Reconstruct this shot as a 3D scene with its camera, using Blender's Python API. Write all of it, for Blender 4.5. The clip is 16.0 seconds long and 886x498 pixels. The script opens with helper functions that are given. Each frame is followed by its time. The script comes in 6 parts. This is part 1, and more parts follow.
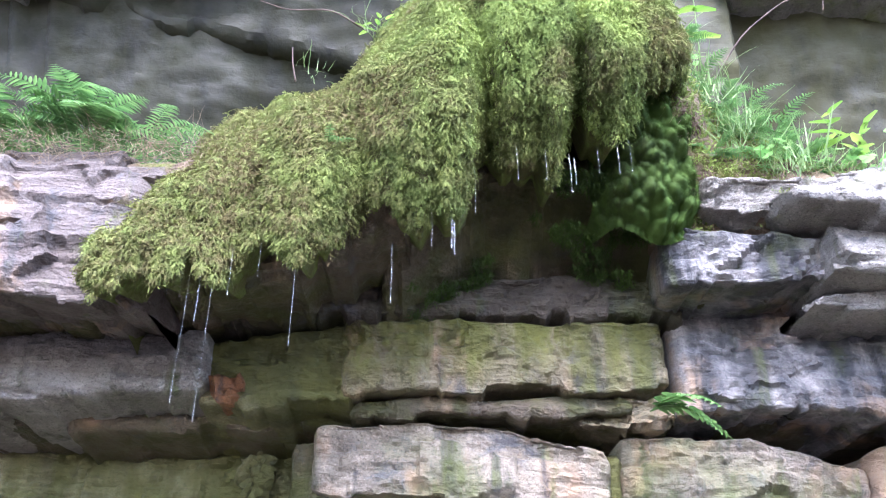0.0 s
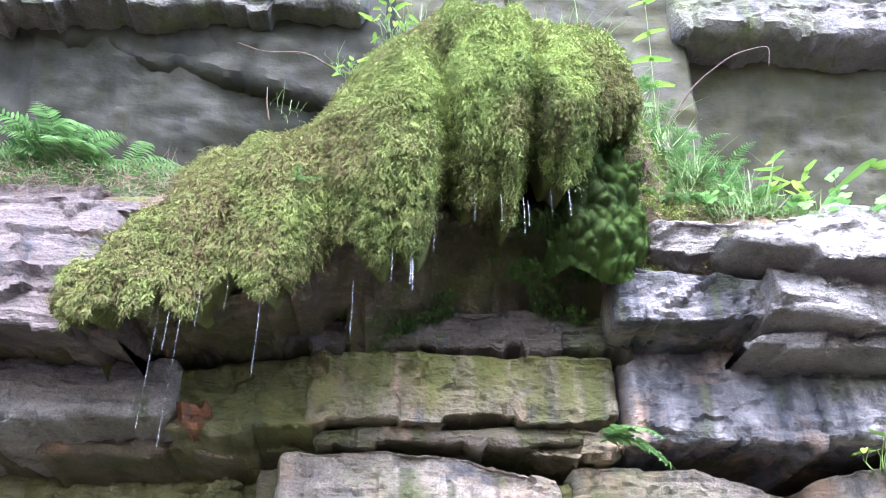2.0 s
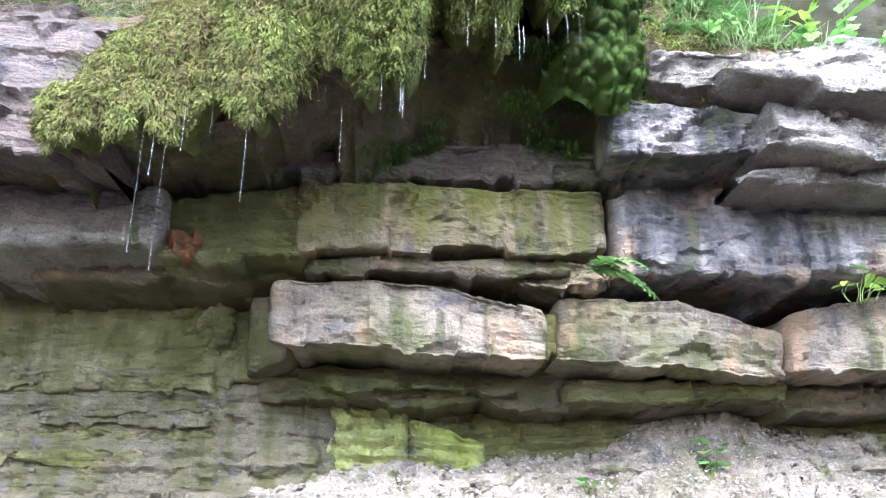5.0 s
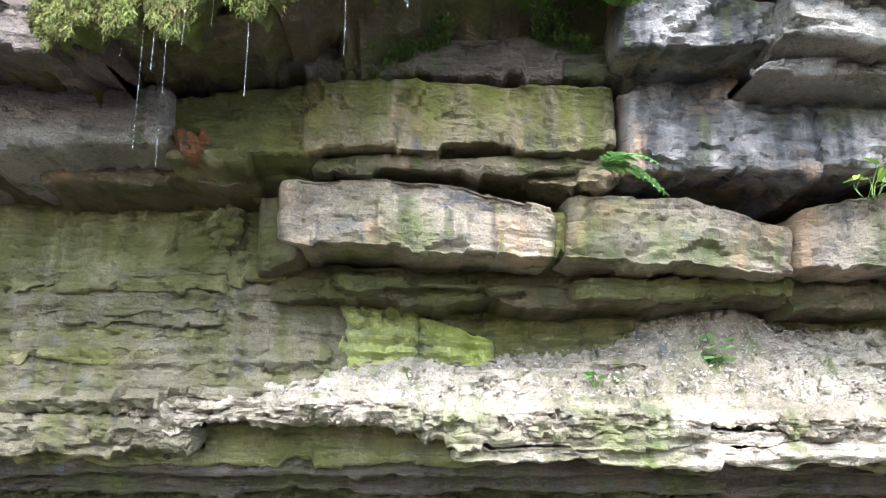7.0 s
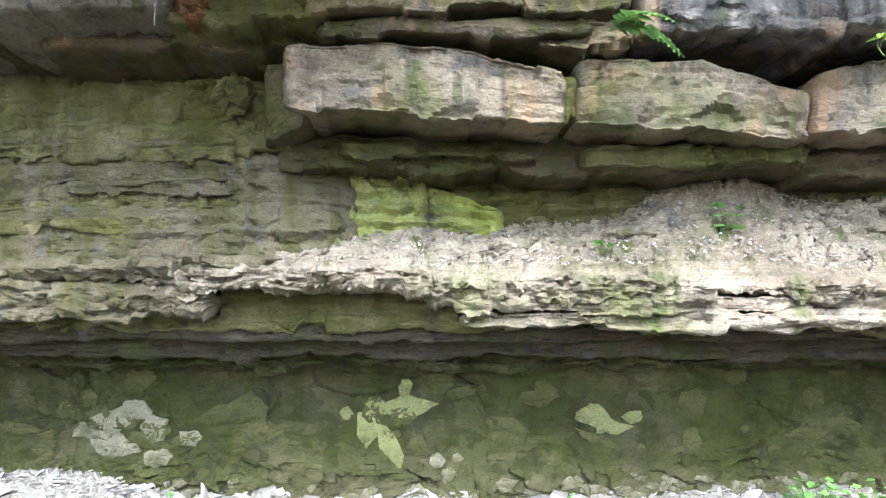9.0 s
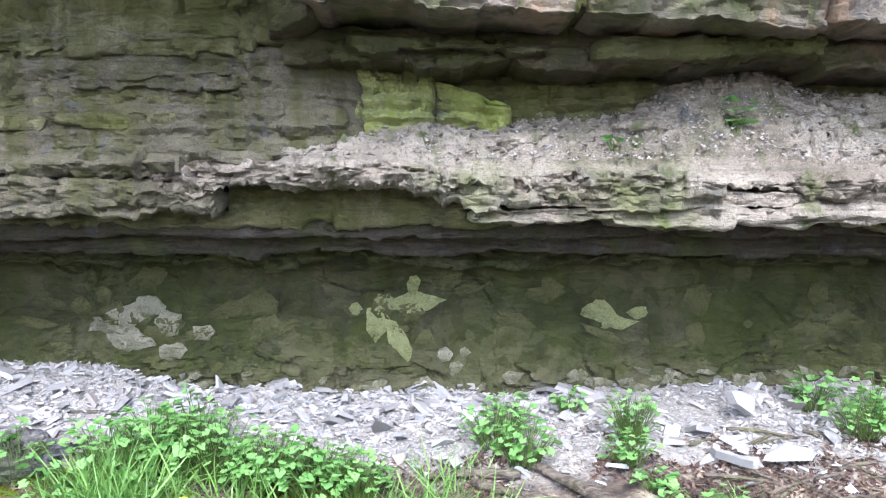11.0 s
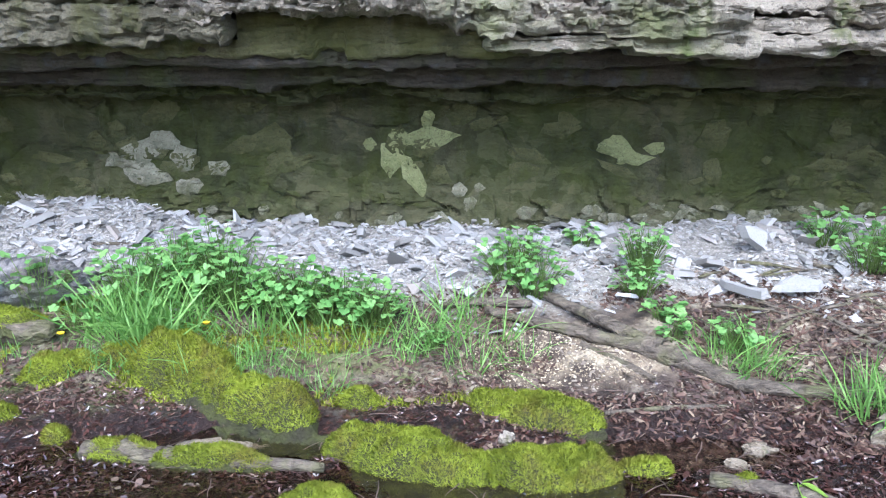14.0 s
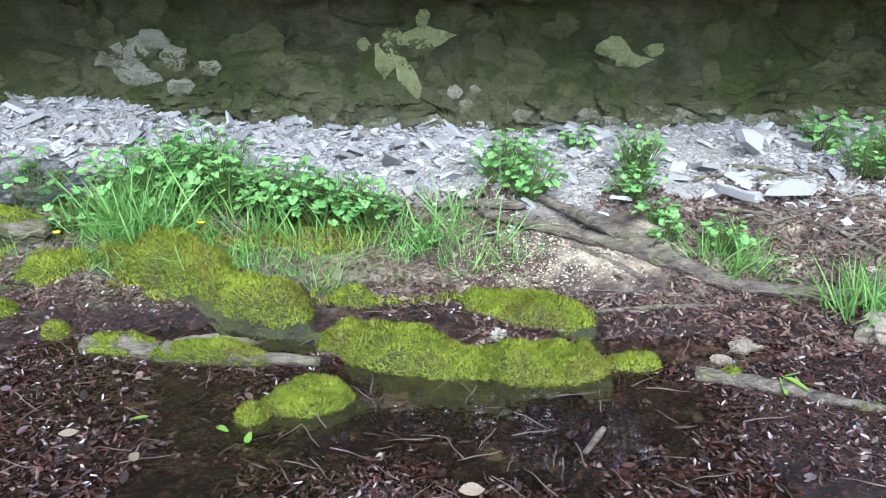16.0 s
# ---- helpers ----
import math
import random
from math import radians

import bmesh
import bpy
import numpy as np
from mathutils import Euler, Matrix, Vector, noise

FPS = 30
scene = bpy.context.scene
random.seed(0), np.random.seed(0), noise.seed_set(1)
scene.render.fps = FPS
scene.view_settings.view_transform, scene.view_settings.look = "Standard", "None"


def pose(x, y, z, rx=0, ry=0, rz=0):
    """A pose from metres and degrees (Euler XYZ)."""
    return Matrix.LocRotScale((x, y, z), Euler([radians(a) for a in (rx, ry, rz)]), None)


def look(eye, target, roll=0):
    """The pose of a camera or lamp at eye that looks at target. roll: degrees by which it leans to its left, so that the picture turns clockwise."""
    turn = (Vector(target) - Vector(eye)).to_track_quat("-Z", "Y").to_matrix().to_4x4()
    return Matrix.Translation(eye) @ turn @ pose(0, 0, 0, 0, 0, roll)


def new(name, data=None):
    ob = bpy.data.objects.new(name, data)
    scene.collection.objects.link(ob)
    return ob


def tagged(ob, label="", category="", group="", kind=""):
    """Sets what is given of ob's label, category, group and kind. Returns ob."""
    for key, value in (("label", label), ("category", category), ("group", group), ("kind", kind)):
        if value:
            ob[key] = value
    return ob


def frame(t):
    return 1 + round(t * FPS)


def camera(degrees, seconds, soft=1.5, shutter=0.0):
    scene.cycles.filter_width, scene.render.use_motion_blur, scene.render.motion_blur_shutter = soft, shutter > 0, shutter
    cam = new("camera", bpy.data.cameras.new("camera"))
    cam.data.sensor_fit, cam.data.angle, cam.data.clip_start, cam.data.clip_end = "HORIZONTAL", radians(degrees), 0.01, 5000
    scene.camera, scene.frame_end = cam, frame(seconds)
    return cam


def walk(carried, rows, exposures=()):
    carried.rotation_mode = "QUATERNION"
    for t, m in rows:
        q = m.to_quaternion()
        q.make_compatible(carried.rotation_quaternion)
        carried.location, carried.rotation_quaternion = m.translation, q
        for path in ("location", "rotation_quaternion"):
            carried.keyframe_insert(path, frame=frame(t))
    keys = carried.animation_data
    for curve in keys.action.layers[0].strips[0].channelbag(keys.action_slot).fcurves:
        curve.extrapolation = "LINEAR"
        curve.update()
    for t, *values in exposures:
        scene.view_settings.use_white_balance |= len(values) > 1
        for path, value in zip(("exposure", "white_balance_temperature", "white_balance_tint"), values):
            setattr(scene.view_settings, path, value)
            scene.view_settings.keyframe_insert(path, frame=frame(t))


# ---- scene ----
cam = camera(58.0, 16.0, soft=1.15)
PATH = [
    (0.0, (-0.06, 0.0, 2.107), (-0.032, 1.758, 3.059), -0.4),
    (0.5, (0.012, -0.057, 2.08), (0.036, 1.672, 3.085), 0.0),
    (1.0, (0.025, -0.108, 2.066), (0.059, 1.612, 3.087), 0.3),
    (1.5, (0.04, -0.153, 2.06), (0.089, 1.565, 3.083), 0.1),
    (2.0, (0.037, -0.184, 2.05), (0.108, 1.539, 3.062), -0.1),
    (2.5, (0.046, -0.178, 2.038), (0.125, 1.541, 3.058), -0.3),
    (3.0, (0.073, -0.173, 2.038), (0.22, 1.553, 3.038), -0.3),
    (3.5, (0.069, -0.167, 2.036), (0.233, 1.557, 3.037), -0.3),
    (4.0, (0.048, -0.187, 2.055), (0.172, 1.566, 3.011), 0.4),
    (4.5, (0.041, -0.14, 2.029), (0.147, 1.702, 2.801), 0.5),
    (5.0, (0.047, -0.125, 2.014), (0.146, 1.761, 2.672), 0.3),
    (7.5, (0.064, -0.092, 1.935), (0.13, 1.87, 2.317), -0.0),
    (8.0, (0.08, -0.085, 1.915), (0.133, 1.891, 2.218), 0.0),
    (8.5, (0.066, -0.078, 1.884), (0.127, 1.908, 2.113), -0.1),
    (9.0, (0.076, -0.072, 1.867), (0.124, 1.921, 2.028), -0.1),
    (11.5, (0.08, -0.062, 1.815), (0.097, 1.932, 1.666), -0.1),
    (12.0, (0.079, -0.053, 1.799), (0.082, 1.935, 1.576), -0.0),
    (12.5, (0.08, -0.058, 1.769), (0.092, 1.922, 1.485), 0.2),
    (13.0, (0.093, -0.063, 1.755), (0.095, 1.908, 1.417), -0.2),
    (13.5, (0.091, -0.068, 1.738), (0.074, 1.893, 1.345), -0.5),
    (14.0, (0.096, -0.066, 1.717), (0.08, 1.883, 1.27), -0.2),
    (14.5, (0.104, -0.066, 1.696), (0.085, 1.869, 1.191), -0.4),
    (15.0, (0.118, -0.071, 1.679), (0.097, 1.851, 1.127), -0.3),
    (15.5, (0.102, -0.078, 1.671), (0.094, 1.827, 1.061), -0.0),
    (16.0, (0.111, -0.089, 1.665), (0.103, 1.799, 1.006), 0.1),
]
walk(cam, [(t, look(eye, aim, roll)) for t, eye, aim, roll in PATH],
     [(0.0, 3.32, 5500, 23), (4.0, 3.28, 5500, 24), (5.0, 3.24, 5650, 16), (9.0, 2.8, 6100, 8), (12.0, 2.15, 5500, 18), (16.0, 2.02, 5400, 7)])

# ---- light: bright overcast sky above a wooded gorge, open in front of the cliff ----
world = bpy.data.worlds.new("overcast_sky")
scene.world = world
world.use_nodes = True
wn = world.node_tree.nodes
sky = wn.new("ShaderNodeTexSky")
sky.sky_type, sky.sun_disc = "NISHITA", False
sky.sun_elevation, sky.sun_rotation = radians(47), radians(190)
sky.air_density, sky.dust_density, sky.ozone_density = 1.0, 2.0, 1.0
world.node_tree.links.new(sky.outputs[0], wn["Background"].inputs[0])
wn["Background"].inputs[1].default_value = 0.15
sun = new("sun", bpy.data.lights.new("sun", "SUN"))
sun.data.energy, sun.data.angle, sun.data.color = 1.55, radians(40), (1.0, 0.985, 0.94)
sun.matrix_world = look((0.8, -4.6, 5.0), (0, 0, 0))

# ---- noise on arrays ----
def rnd(ix, iy, iz, seed):
    h = (ix.astype(np.int64) * 73856093) ^ (iy.astype(np.int64) * 19349663) ^ (iz.astype(np.int64) * 83492791) ^ (seed * 2654435761)
    h = (h ^ (h >> 13)) * 1274126177 & 0xFFFFFFFF
    h = (h ^ (h >> 16)) * 2246822519 & 0xFFFFFFFF
    return ((h ^ (h >> 15)) & 0xFFFFFF) / float(0xFFFFFF)


def vnoise(p, seed=0):
    """Smooth noise, -1 to 1, at the rows of p."""
    i = np.floor(p)
    f = p - i
    f = f * f * (3 - 2 * f)
    x, y, z = i.T
    out = np.zeros(len(p))
    for a in (0, 1):
        for b in (0, 1):
            for c in (0, 1):
                w = (f[:, 0] if a else 1 - f[:, 0]) * (f[:, 1] if b else 1 - f[:, 1]) * (f[:, 2] if c else 1 - f[:, 2])
                out += w * rnd(x + a, y + b, z + c, seed)
    return 2 * out - 1


def fbm(p, seed=0, octaves=4, gain=0.5):
    out, amp, q = np.zeros(len(p)), 1.0, np.array(p, float)
    for k in range(octaves):
        out += amp * vnoise(q, seed + 17 * k)
        q = q @ np.array([[1.6, 0.9, -0.8], [-1.1, 1.6, 0.5], [0.5, -0.6, 1.85]]).T + 3.7
        amp *= gain
    return out


def cells(p, seed=0):
    """Distance to the nearest cell point, gap to the second, and the cell's own random value."""
    i = np.floor(p)
    best, second, own = np.full(len(p), 9.0), np.full(len(p), 9.0), np.zeros(len(p))
    for a in (-1, 0, 1):
        for b in (-1, 0, 1):
            for c in (-1, 0, 1):
                x, y, z = (i + (a, b, c)).T
                q = np.stack([x + rnd(x, y, z, seed), y + rnd(x, y, z, seed + 1), z + rnd(x, y, z, seed + 2)], 1)
                d = np.linalg.norm(p - q, axis=1)
                near = d < best
                second = np.where(near, best, np.minimum(second, d))
                own = np.where(near, rnd(x, y, z, seed + 3), own)
                best = np.where(near, d, best)
    return best, second - best, own


def facets(p, seed=0, tilt=0.5):
    """Flat chips: each cell is a plane with its own height and slope; about -0.5 to 0.5."""
    i = np.floor(p)
    best, out = np.full(len(p), 9.0), np.zeros(len(p))
    for a in (-1, 0, 1):
        for b in (-1, 0, 1):
            for c in (-1, 0, 1):
                x, y, z = (i + (a, b, c)).T
                r = [rnd(x, y, z, seed + k) for k in range(7)]
                q = p - np.stack([x + r[0], y + r[1], z + r[2]], 1)
                d = np.abs(q).max(axis=1) * 0.6 + np.linalg.norm(q, axis=1) * 0.4
                near = d < best
                out = np.where(near, r[3] - 0.5 + tilt * (q[:, 0] * (r[4] - 0.5) + q[:, 1] * (r[5] - 0.5) + q[:, 2] * (r[6] - 0.5)) * 2, out)
                best = np.where(near, d, best)
    return out


def ease(v, lo, hi):
    t = np.clip((np.asarray(v, float) - lo) / (hi - lo), 0, 1)
    return t * t * (3 - 2 * t)


# ---- meshes from arrays ----
def mesh_of(name, verts, faces, material, smooth=True, sharp=0):
    """faces: an array of triangles or of quads, or a list of such arrays."""
    groups = faces if isinstance(faces, list) else [faces]
    groups = [np.asarray(g, np.int32) for g in groups if len(g)]
    me = bpy.data.meshes.new(name)
    verts = np.asarray(verts, np.float32)
    me.vertices.add(len(verts))
    me.vertices.foreach_set("co", verts.ravel())
    flat = np.concatenate([g.ravel() for g in groups])
    sizes = np.concatenate([np.full(len(g), g.shape[1], np.int32) for g in groups])
    me.loops.add(len(flat))
    me.loops.foreach_set("vertex_index", flat)
    me.polygons.add(len(sizes))
    me.polygons.foreach_set("loop_start", np.r_[0, np.cumsum(sizes)[:-1]].astype(np.int32))
    me.polygons.foreach_set("loop_total", sizes)
    me.polygons.foreach_set("use_smooth", np.full(len(sizes), smooth))
    me.update(calc_edges=True)
    me.validate()
    if sharp:
        me.set_sharp_from_angle(angle=radians(sharp))
    me.materials.append(material)
    return me


def put(name, me, parent=None, label="", m=None, kind="", category="", group=""):
    ob = new(name, me)
    if parent:
        ob.parent = parent
    if m is not None:
        ob.matrix_basis = m
    return tagged(ob, label, category, group, kind)


def thing(name, label, category, group="", kind="", at=(0, 0, 0)):
    ob = new(name)
    ob.location = at
    ob.empty_display_size = 0.05
    return tagged(ob, label, category, group, kind)


def grid_faces(n, m):
    """Quads of an n by m grid of vertices in rows."""
    a = (np.arange(n - 1)[:, None] * m + np.arange(m - 1)[None]).ravel()
    return np.stack([a, a + 1, a + m + 1, a + m], 1)


def turns(rx, ry, rz):
    """Rotation matrices from arrays of Euler angles."""
    cx, sx, cy, sy, cz, sz = np.cos(rx), np.sin(rx), np.cos(ry), np.sin(ry), np.cos(rz), np.sin(rz)
    out = np.empty((len(cx), 3, 3))
    out[:, 0] = np.stack([cy * cz, sx * sy * cz - cx * sz, cx * sy * cz + sx * sz], 1)
    out[:, 1] = np.stack([cy * sz, sx * sy * sz + cx * cz, cx * sy * sz - sx * cz], 1)
    out[:, 2] = np.stack([-sy, sx * cy, cx * cy], 1)
    return out


def along(d, spin):
    """Rotation matrices whose z axis lies along the rows of d, spun about it."""
    d = d / np.linalg.norm(d, axis=1)[:, None]
    h = np.where(np.abs(d[:, 2:3]) > 0.9, np.array([[1.0, 0, 0]]), np.array([[0, 0, 1.0]]))
    x = np.cross(h, d)
    x /= np.linalg.norm(x, axis=1)[:, None]
    y = np.cross(d, x)
    c, s = np.cos(spin)[:, None], np.sin(spin)[:, None]
    return np.stack([c * x + s * y, -s * x + c * y, d], 2)


def many(templates, pick, rots, sizes, places):
    """Vertices and triangles of copies of templates (verts, tris)."""
    vs, fs, base = [], [], 0
    for k, (v, f) in enumerate(templates):
        idx = np.nonzero(pick == k)[0]
        if not len(idx):
            continue
        q = np.einsum("nij,nvj->nvi", rots[idx], v[None] * sizes[idx][:, None, :]) + places[idx][:, None]
        vs.append(q.reshape(-1, 3))
        fs.append((f[None] + (np.arange(len(idx)) * len(v))[:, None, None] + base).reshape(-1, 3))
        base += len(idx) * len(v)
    return np.concatenate(vs), np.concatenate(fs)


def many_soft(name, templates, pick, rots, sizes, places, nrm, material, jitter=0.35, seed=0):
    """Copies of small leaves on a surface, as one mesh shaded by the surface they grow on."""
    v, f = many(templates, pick, rots, sizes, places)
    rg = np.random.default_rng(seed)
    nrm = nrm / np.linalg.norm(nrm, axis=1)[:, None] + jitter * rg.normal(size=nrm.shape)
    nrm = np.concatenate([np.repeat(nrm[pick == k], len(t[0]), axis=0) for k, t in enumerate(templates)])
    nrm /= np.linalg.norm(nrm, axis=1)[:, None]
    away = (np.cross(v[f[:, 1]] - v[f[:, 0]], v[f[:, 2]] - v[f[:, 0]]) * nrm[f[:, 0]]).sum(1) < 0
    f[away] = f[away][:, ::-1]
    me = mesh_of(name, v, f, material)
    if len(me.vertices) == len(nrm):
        me.normals_split_custom_set_from_vertices(nrm.astype(np.float32))
    return me


def tube(points, radii, sides=7, seed=0, knobs=0.12):
    """A bent, uneven, tapering rod with closed ends."""
    p = np.array(points, float)
    t = np.linspace(0, len(p) - 1, max(8, 5 * (len(p) - 1) + 1))
    q = np.stack([np.interp(t, np.arange(len(p)), p[:, k]) for k in range(3)], 1)
    for _ in range(2):
        q[1:-1] = (q[:-2] + 2 * q[1:-1] + q[2:]) / 4
    r = np.interp(t, np.arange(len(p)), radii)
    d = np.gradient(q, axis=0)
    rot = along(d, np.zeros(len(q)))
    a = np.arange(sides) * 2 * np.pi / sides
    ring = np.stack([np.cos(a), np.sin(a), 0 * a], 1)
    v = np.einsum("nij,vj->nvi", rot, ring) * r[:, None, None]
    n = vnoise((q[:, None] + v).reshape(-1, 3) * 14, seed).reshape(len(q), sides, 1)
    v = (q[:, None] + v * (1 + 2.2 * knobs * n)).reshape(-1, 3)
    f = []
    for i in range(len(q) - 1):
        for k in range(sides):
            b, c = i * sides + k, i * sides + (k + 1) % sides
            f += [(b, c, c + sides), (b, c + sides, b + sides)]
    v = np.vstack([v, q[:1], q[-1:]])
    e = (len(q) - 1) * sides
    for k in range(sides):
        f += [(len(v) - 2, (k + 1) % sides, k), (len(v) - 1, e + k, e + (k + 1) % sides)]
    return v, np.array(f)


def joined(pieces):
    vs, fs, base = [], [], 0
    for v, f in pieces:
        vs.append(v)
        fs.append(np.asarray(f) + base)
        base += len(v)
    return np.concatenate(vs), np.concatenate(fs)


# ---- materials ----
class Nodes:
    def __init__(self, name):
        self.mat = bpy.data.materials.new(name)
        self.mat.use_nodes = True
        self.t = self.mat.node_tree
        self.bsdf = self.t.nodes["Principled BSDF"]
        self.co = self.t.nodes.new("ShaderNodeTexCoord").outputs["Object"]

    def node(self, kind, **values):
        n = self.t.nodes.new("ShaderNode" + kind)
        for k, v in values.items():
            if k in n.inputs:
                self.set(n.inputs[k], v)
        return n

    def set(self, socket, v):
        if isinstance(v, bpy.types.NodeSocket):
            self.t.links.new(v, socket)
        else:
            socket.default_value = v

    def scaled(self, sx, sy, sz):
        return self.node("Mapping", Vector=self.co, Scale=(sx, sy, sz)).outputs[0]

    def noise(self, scale, lo=0.35, hi=0.65, detail=5.0, rough=0.55, vec=None, warp=0.0):
        n = self.node("TexNoise", Vector=vec or self.co, Scale=scale, Detail=detail, Roughness=rough, Distortion=warp)
        return self.span(n.outputs["Fac"], lo, hi)

    def span(self, v, lo, hi, a=0.0, b=1.0):
        n = self.node("MapRange")
        for s, x in zip(n.inputs, (v, lo, hi, a, b)):
            self.set(s, x)
        return n.outputs[0]

    def voronoi(self, scale, feature="F1", vec=None, out="Distance"):
        n = self.node("TexVoronoi", Vector=vec or self.co, Scale=scale)
        n.feature = feature
        return n.outputs[out]

    def math(self, op, a, b=0.0):
        n = self.node("Math")
        n.operation = op
        n.use_clamp = op == "MULTIPLY"
        self.set(n.inputs[0], a)
        self.set(n.inputs[1], b)
        return n.outputs[0]

    def mix(self, a, b, fac, blend="MIX"):
        n = self.node("Mix")
        n.data_type, n.blend_type = "RGBA", blend
        for s, v in ((n.inputs[0], fac), (n.inputs[6], a), (n.inputs[7], b)):
            self.set(s, (*v, 1.0) if isinstance(v, tuple) and len(v) == 3 else v)
        return n.outputs[2]

    def axis(self, k):
        return self.node("SeparateXYZ", Vector=self.co).outputs[k]

    def island(self):
        return self.node("NewGeometry").outputs["Random Per Island"]

    def each(self):
        return self.node("ObjectInfo").outputs["Random"]

    def bump(self, height, strength, dist, under=None):
        n = self.node("Bump", Strength=strength, Distance=dist, Height=height)
        if under:
            self.set(n.inputs["Normal"], under)
        return n.outputs[0]

    def done(self, colour, rough=0.8, normal=None, specular=0.4):
        self.set(self.bsdf.inputs["Base Color"], colour if isinstance(colour, bpy.types.NodeSocket) else (*colour, 1))
        self.set(self.bsdf.inputs["Roughness"], rough)
        self.set(self.bsdf.inputs["Specular IOR Level"], specular)
        if normal:
            self.set(self.bsdf.inputs["Normal"], normal)
        return self.mat


def rock(name, pale, mid, algae=0.0, stain=0.0, rust=0.0, wet=0.75, algae_colour=(0.10, 0.125, 0.022), lines=0.5, grain=1.0, relief=1.0, algae_z=None, flakes=0.0, dust_z=None):
    """Layered limestone. algae, stain, rust: how much of the face each covers, 0 to 1."""
    n = Nodes(name)
    c = n.mix(pale, mid, n.noise(1.7, 0.35, 0.7, 6))
    c = n.mix(c, tuple(0.55 * v for v in mid), n.math("MULTIPLY", n.noise(9, 0.5, 0.72, 8, 0.65), 0.55))
    c = n.mix(c, tuple(min(1, 1.3 * v) for v in pale), n.math("MULTIPLY", n.noise(24, 0.55, 0.75, 6), 0.5))
    c = n.mix(c, tuple(0.35 * v for v in mid), n.math("MULTIPLY", n.noise(42, 0.56, 0.68, 8, 0.7), 0.7))
    c = n.mix(c, tuple(min(1, 1.25 * v) for v in pale), n.math("MULTIPLY", n.noise(13, 0.58, 0.68, 8, 0.65), 0.6))
    c = n.mix(c, tuple(0.3 * v for v in mid), n.math("MULTIPLY", n.noise(100 * grain, 0.56, 0.64, 4, 0.6), 0.6))
    c = n.mix(c, tuple(min(1, 1.45 * v) for v in pale), n.math("MULTIPLY", n.noise(75 * grain, 0.60, 0.68, 4, 0.6), 0.6))
    thin = n.scaled(2.5, 2.5, 34)
    c = n.mix(c, tuple(0.4 * v for v in mid), n.math("MULTIPLY", n.noise(1.0, 0.52, 0.75, 6, vec=thin), lines))
    drip = n.scaled(7, 7, 0.7)
    if rust:
        c = n.mix(c, (0.30, 0.20, 0.12), n.math("MULTIPLY", n.noise(1.3, 0.62 - 0.2 * rust, 0.75 - 0.2 * rust, 5, vec=n.scaled(3, 3, 1.4)), 0.8))
    if stain:
        c = n.mix(c, (0.075, 0.08, 0.09), n.math("MULTIPLY", n.noise(5, 0.60 - 0.08 * stain, 0.70 - 0.08 * stain, 7, 0.65, warp=0.4), 0.75))
        c = n.mix(c, (0.028, 0.030, 0.034), n.math("MULTIPLY", n.noise(1.0, 0.66 - 0.28 * stain, 0.80 - 0.26 * stain, 5, vec=drip, warp=0.4), 0.9))
    if algae:
        broad = n.noise(1.1, 0.66 - 0.42 * algae, 0.84 - 0.42 * algae, 6, 0.6, warp=0.3)
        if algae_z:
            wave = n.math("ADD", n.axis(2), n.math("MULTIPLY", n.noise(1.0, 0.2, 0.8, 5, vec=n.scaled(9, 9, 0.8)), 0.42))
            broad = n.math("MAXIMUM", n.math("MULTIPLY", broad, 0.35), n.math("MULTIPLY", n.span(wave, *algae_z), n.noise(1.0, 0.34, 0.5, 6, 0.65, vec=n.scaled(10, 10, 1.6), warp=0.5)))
        dark = tuple(0.35 * v for v in algae_colour)
        green = n.mix(algae_colour, dark, n.noise(5, 0.4, 0.65, 6, vec=n.scaled(1, 1, 0.45)))
        c = n.mix(c, green, n.math("MULTIPLY", broad, 0.93))
        c = n.mix(c, tuple(0.8 * v for v in algae_colour), n.math("MULTIPLY", n.noise(1.0, 0.68 - 0.3 * algae, 0.8 - 0.3 * algae, 4, vec=drip), 0.7))
    if flakes:
        warped = n.node("Mix")
        warped.data_type = "RGBA"
        shift = n.node("TexNoise", Vector=n.co, Scale=7.0, Detail=4.0)
        n.set(warped.inputs[0], 0.12)
        n.set(warped.inputs[6], n.scaled(1, 1, 1.25))
        n.set(warped.inputs[7], shift.outputs["Color"])
        for size, lift in ((6.5, 0.0), (13.0, 0.06)):
            cell = n.node("SeparateColor", Color=n.voronoi(size, vec=warped.outputs[2], out="Color")).outputs[0]
            c = n.mix(c, tuple(1.25 * v for v in pale), n.math("MULTIPLY", n.math("MULTIPLY", n.span(cell, 0.62 + lift, 0.64 + lift), n.noise(1.6, 0.4, 0.6, 4)), flakes))
            c = n.mix(c, tuple(0.4 * v for v in mid), n.math("MULTIPLY", n.span(cell, 0.24, 0.22), 0.7 * flakes))
    if dust_z:
        foot = n.math("ADD", n.axis(2), n.math("MULTIPLY", n.noise(2.2, 0.2, 0.8, 6), -0.35))
        c = n.mix(c, tuple(1.25 * v for v in pale), n.math("MULTIPLY", n.math("MULTIPLY", n.span(foot, *dust_z), n.noise(11, 0.38, 0.56, 6, 0.65)), 0.9))
    fine = n.bump(n.noise(60 * grain, 0.2, 0.8, 8, 0.7), 0.7 * relief, 0.018)
    layers = n.bump(n.noise(1.0, 0.2, 0.8, 6, 0.6, vec=n.scaled(6, 6, 60)), 0.5 * relief * min(1, 0.4 + lines), 0.02, fine)
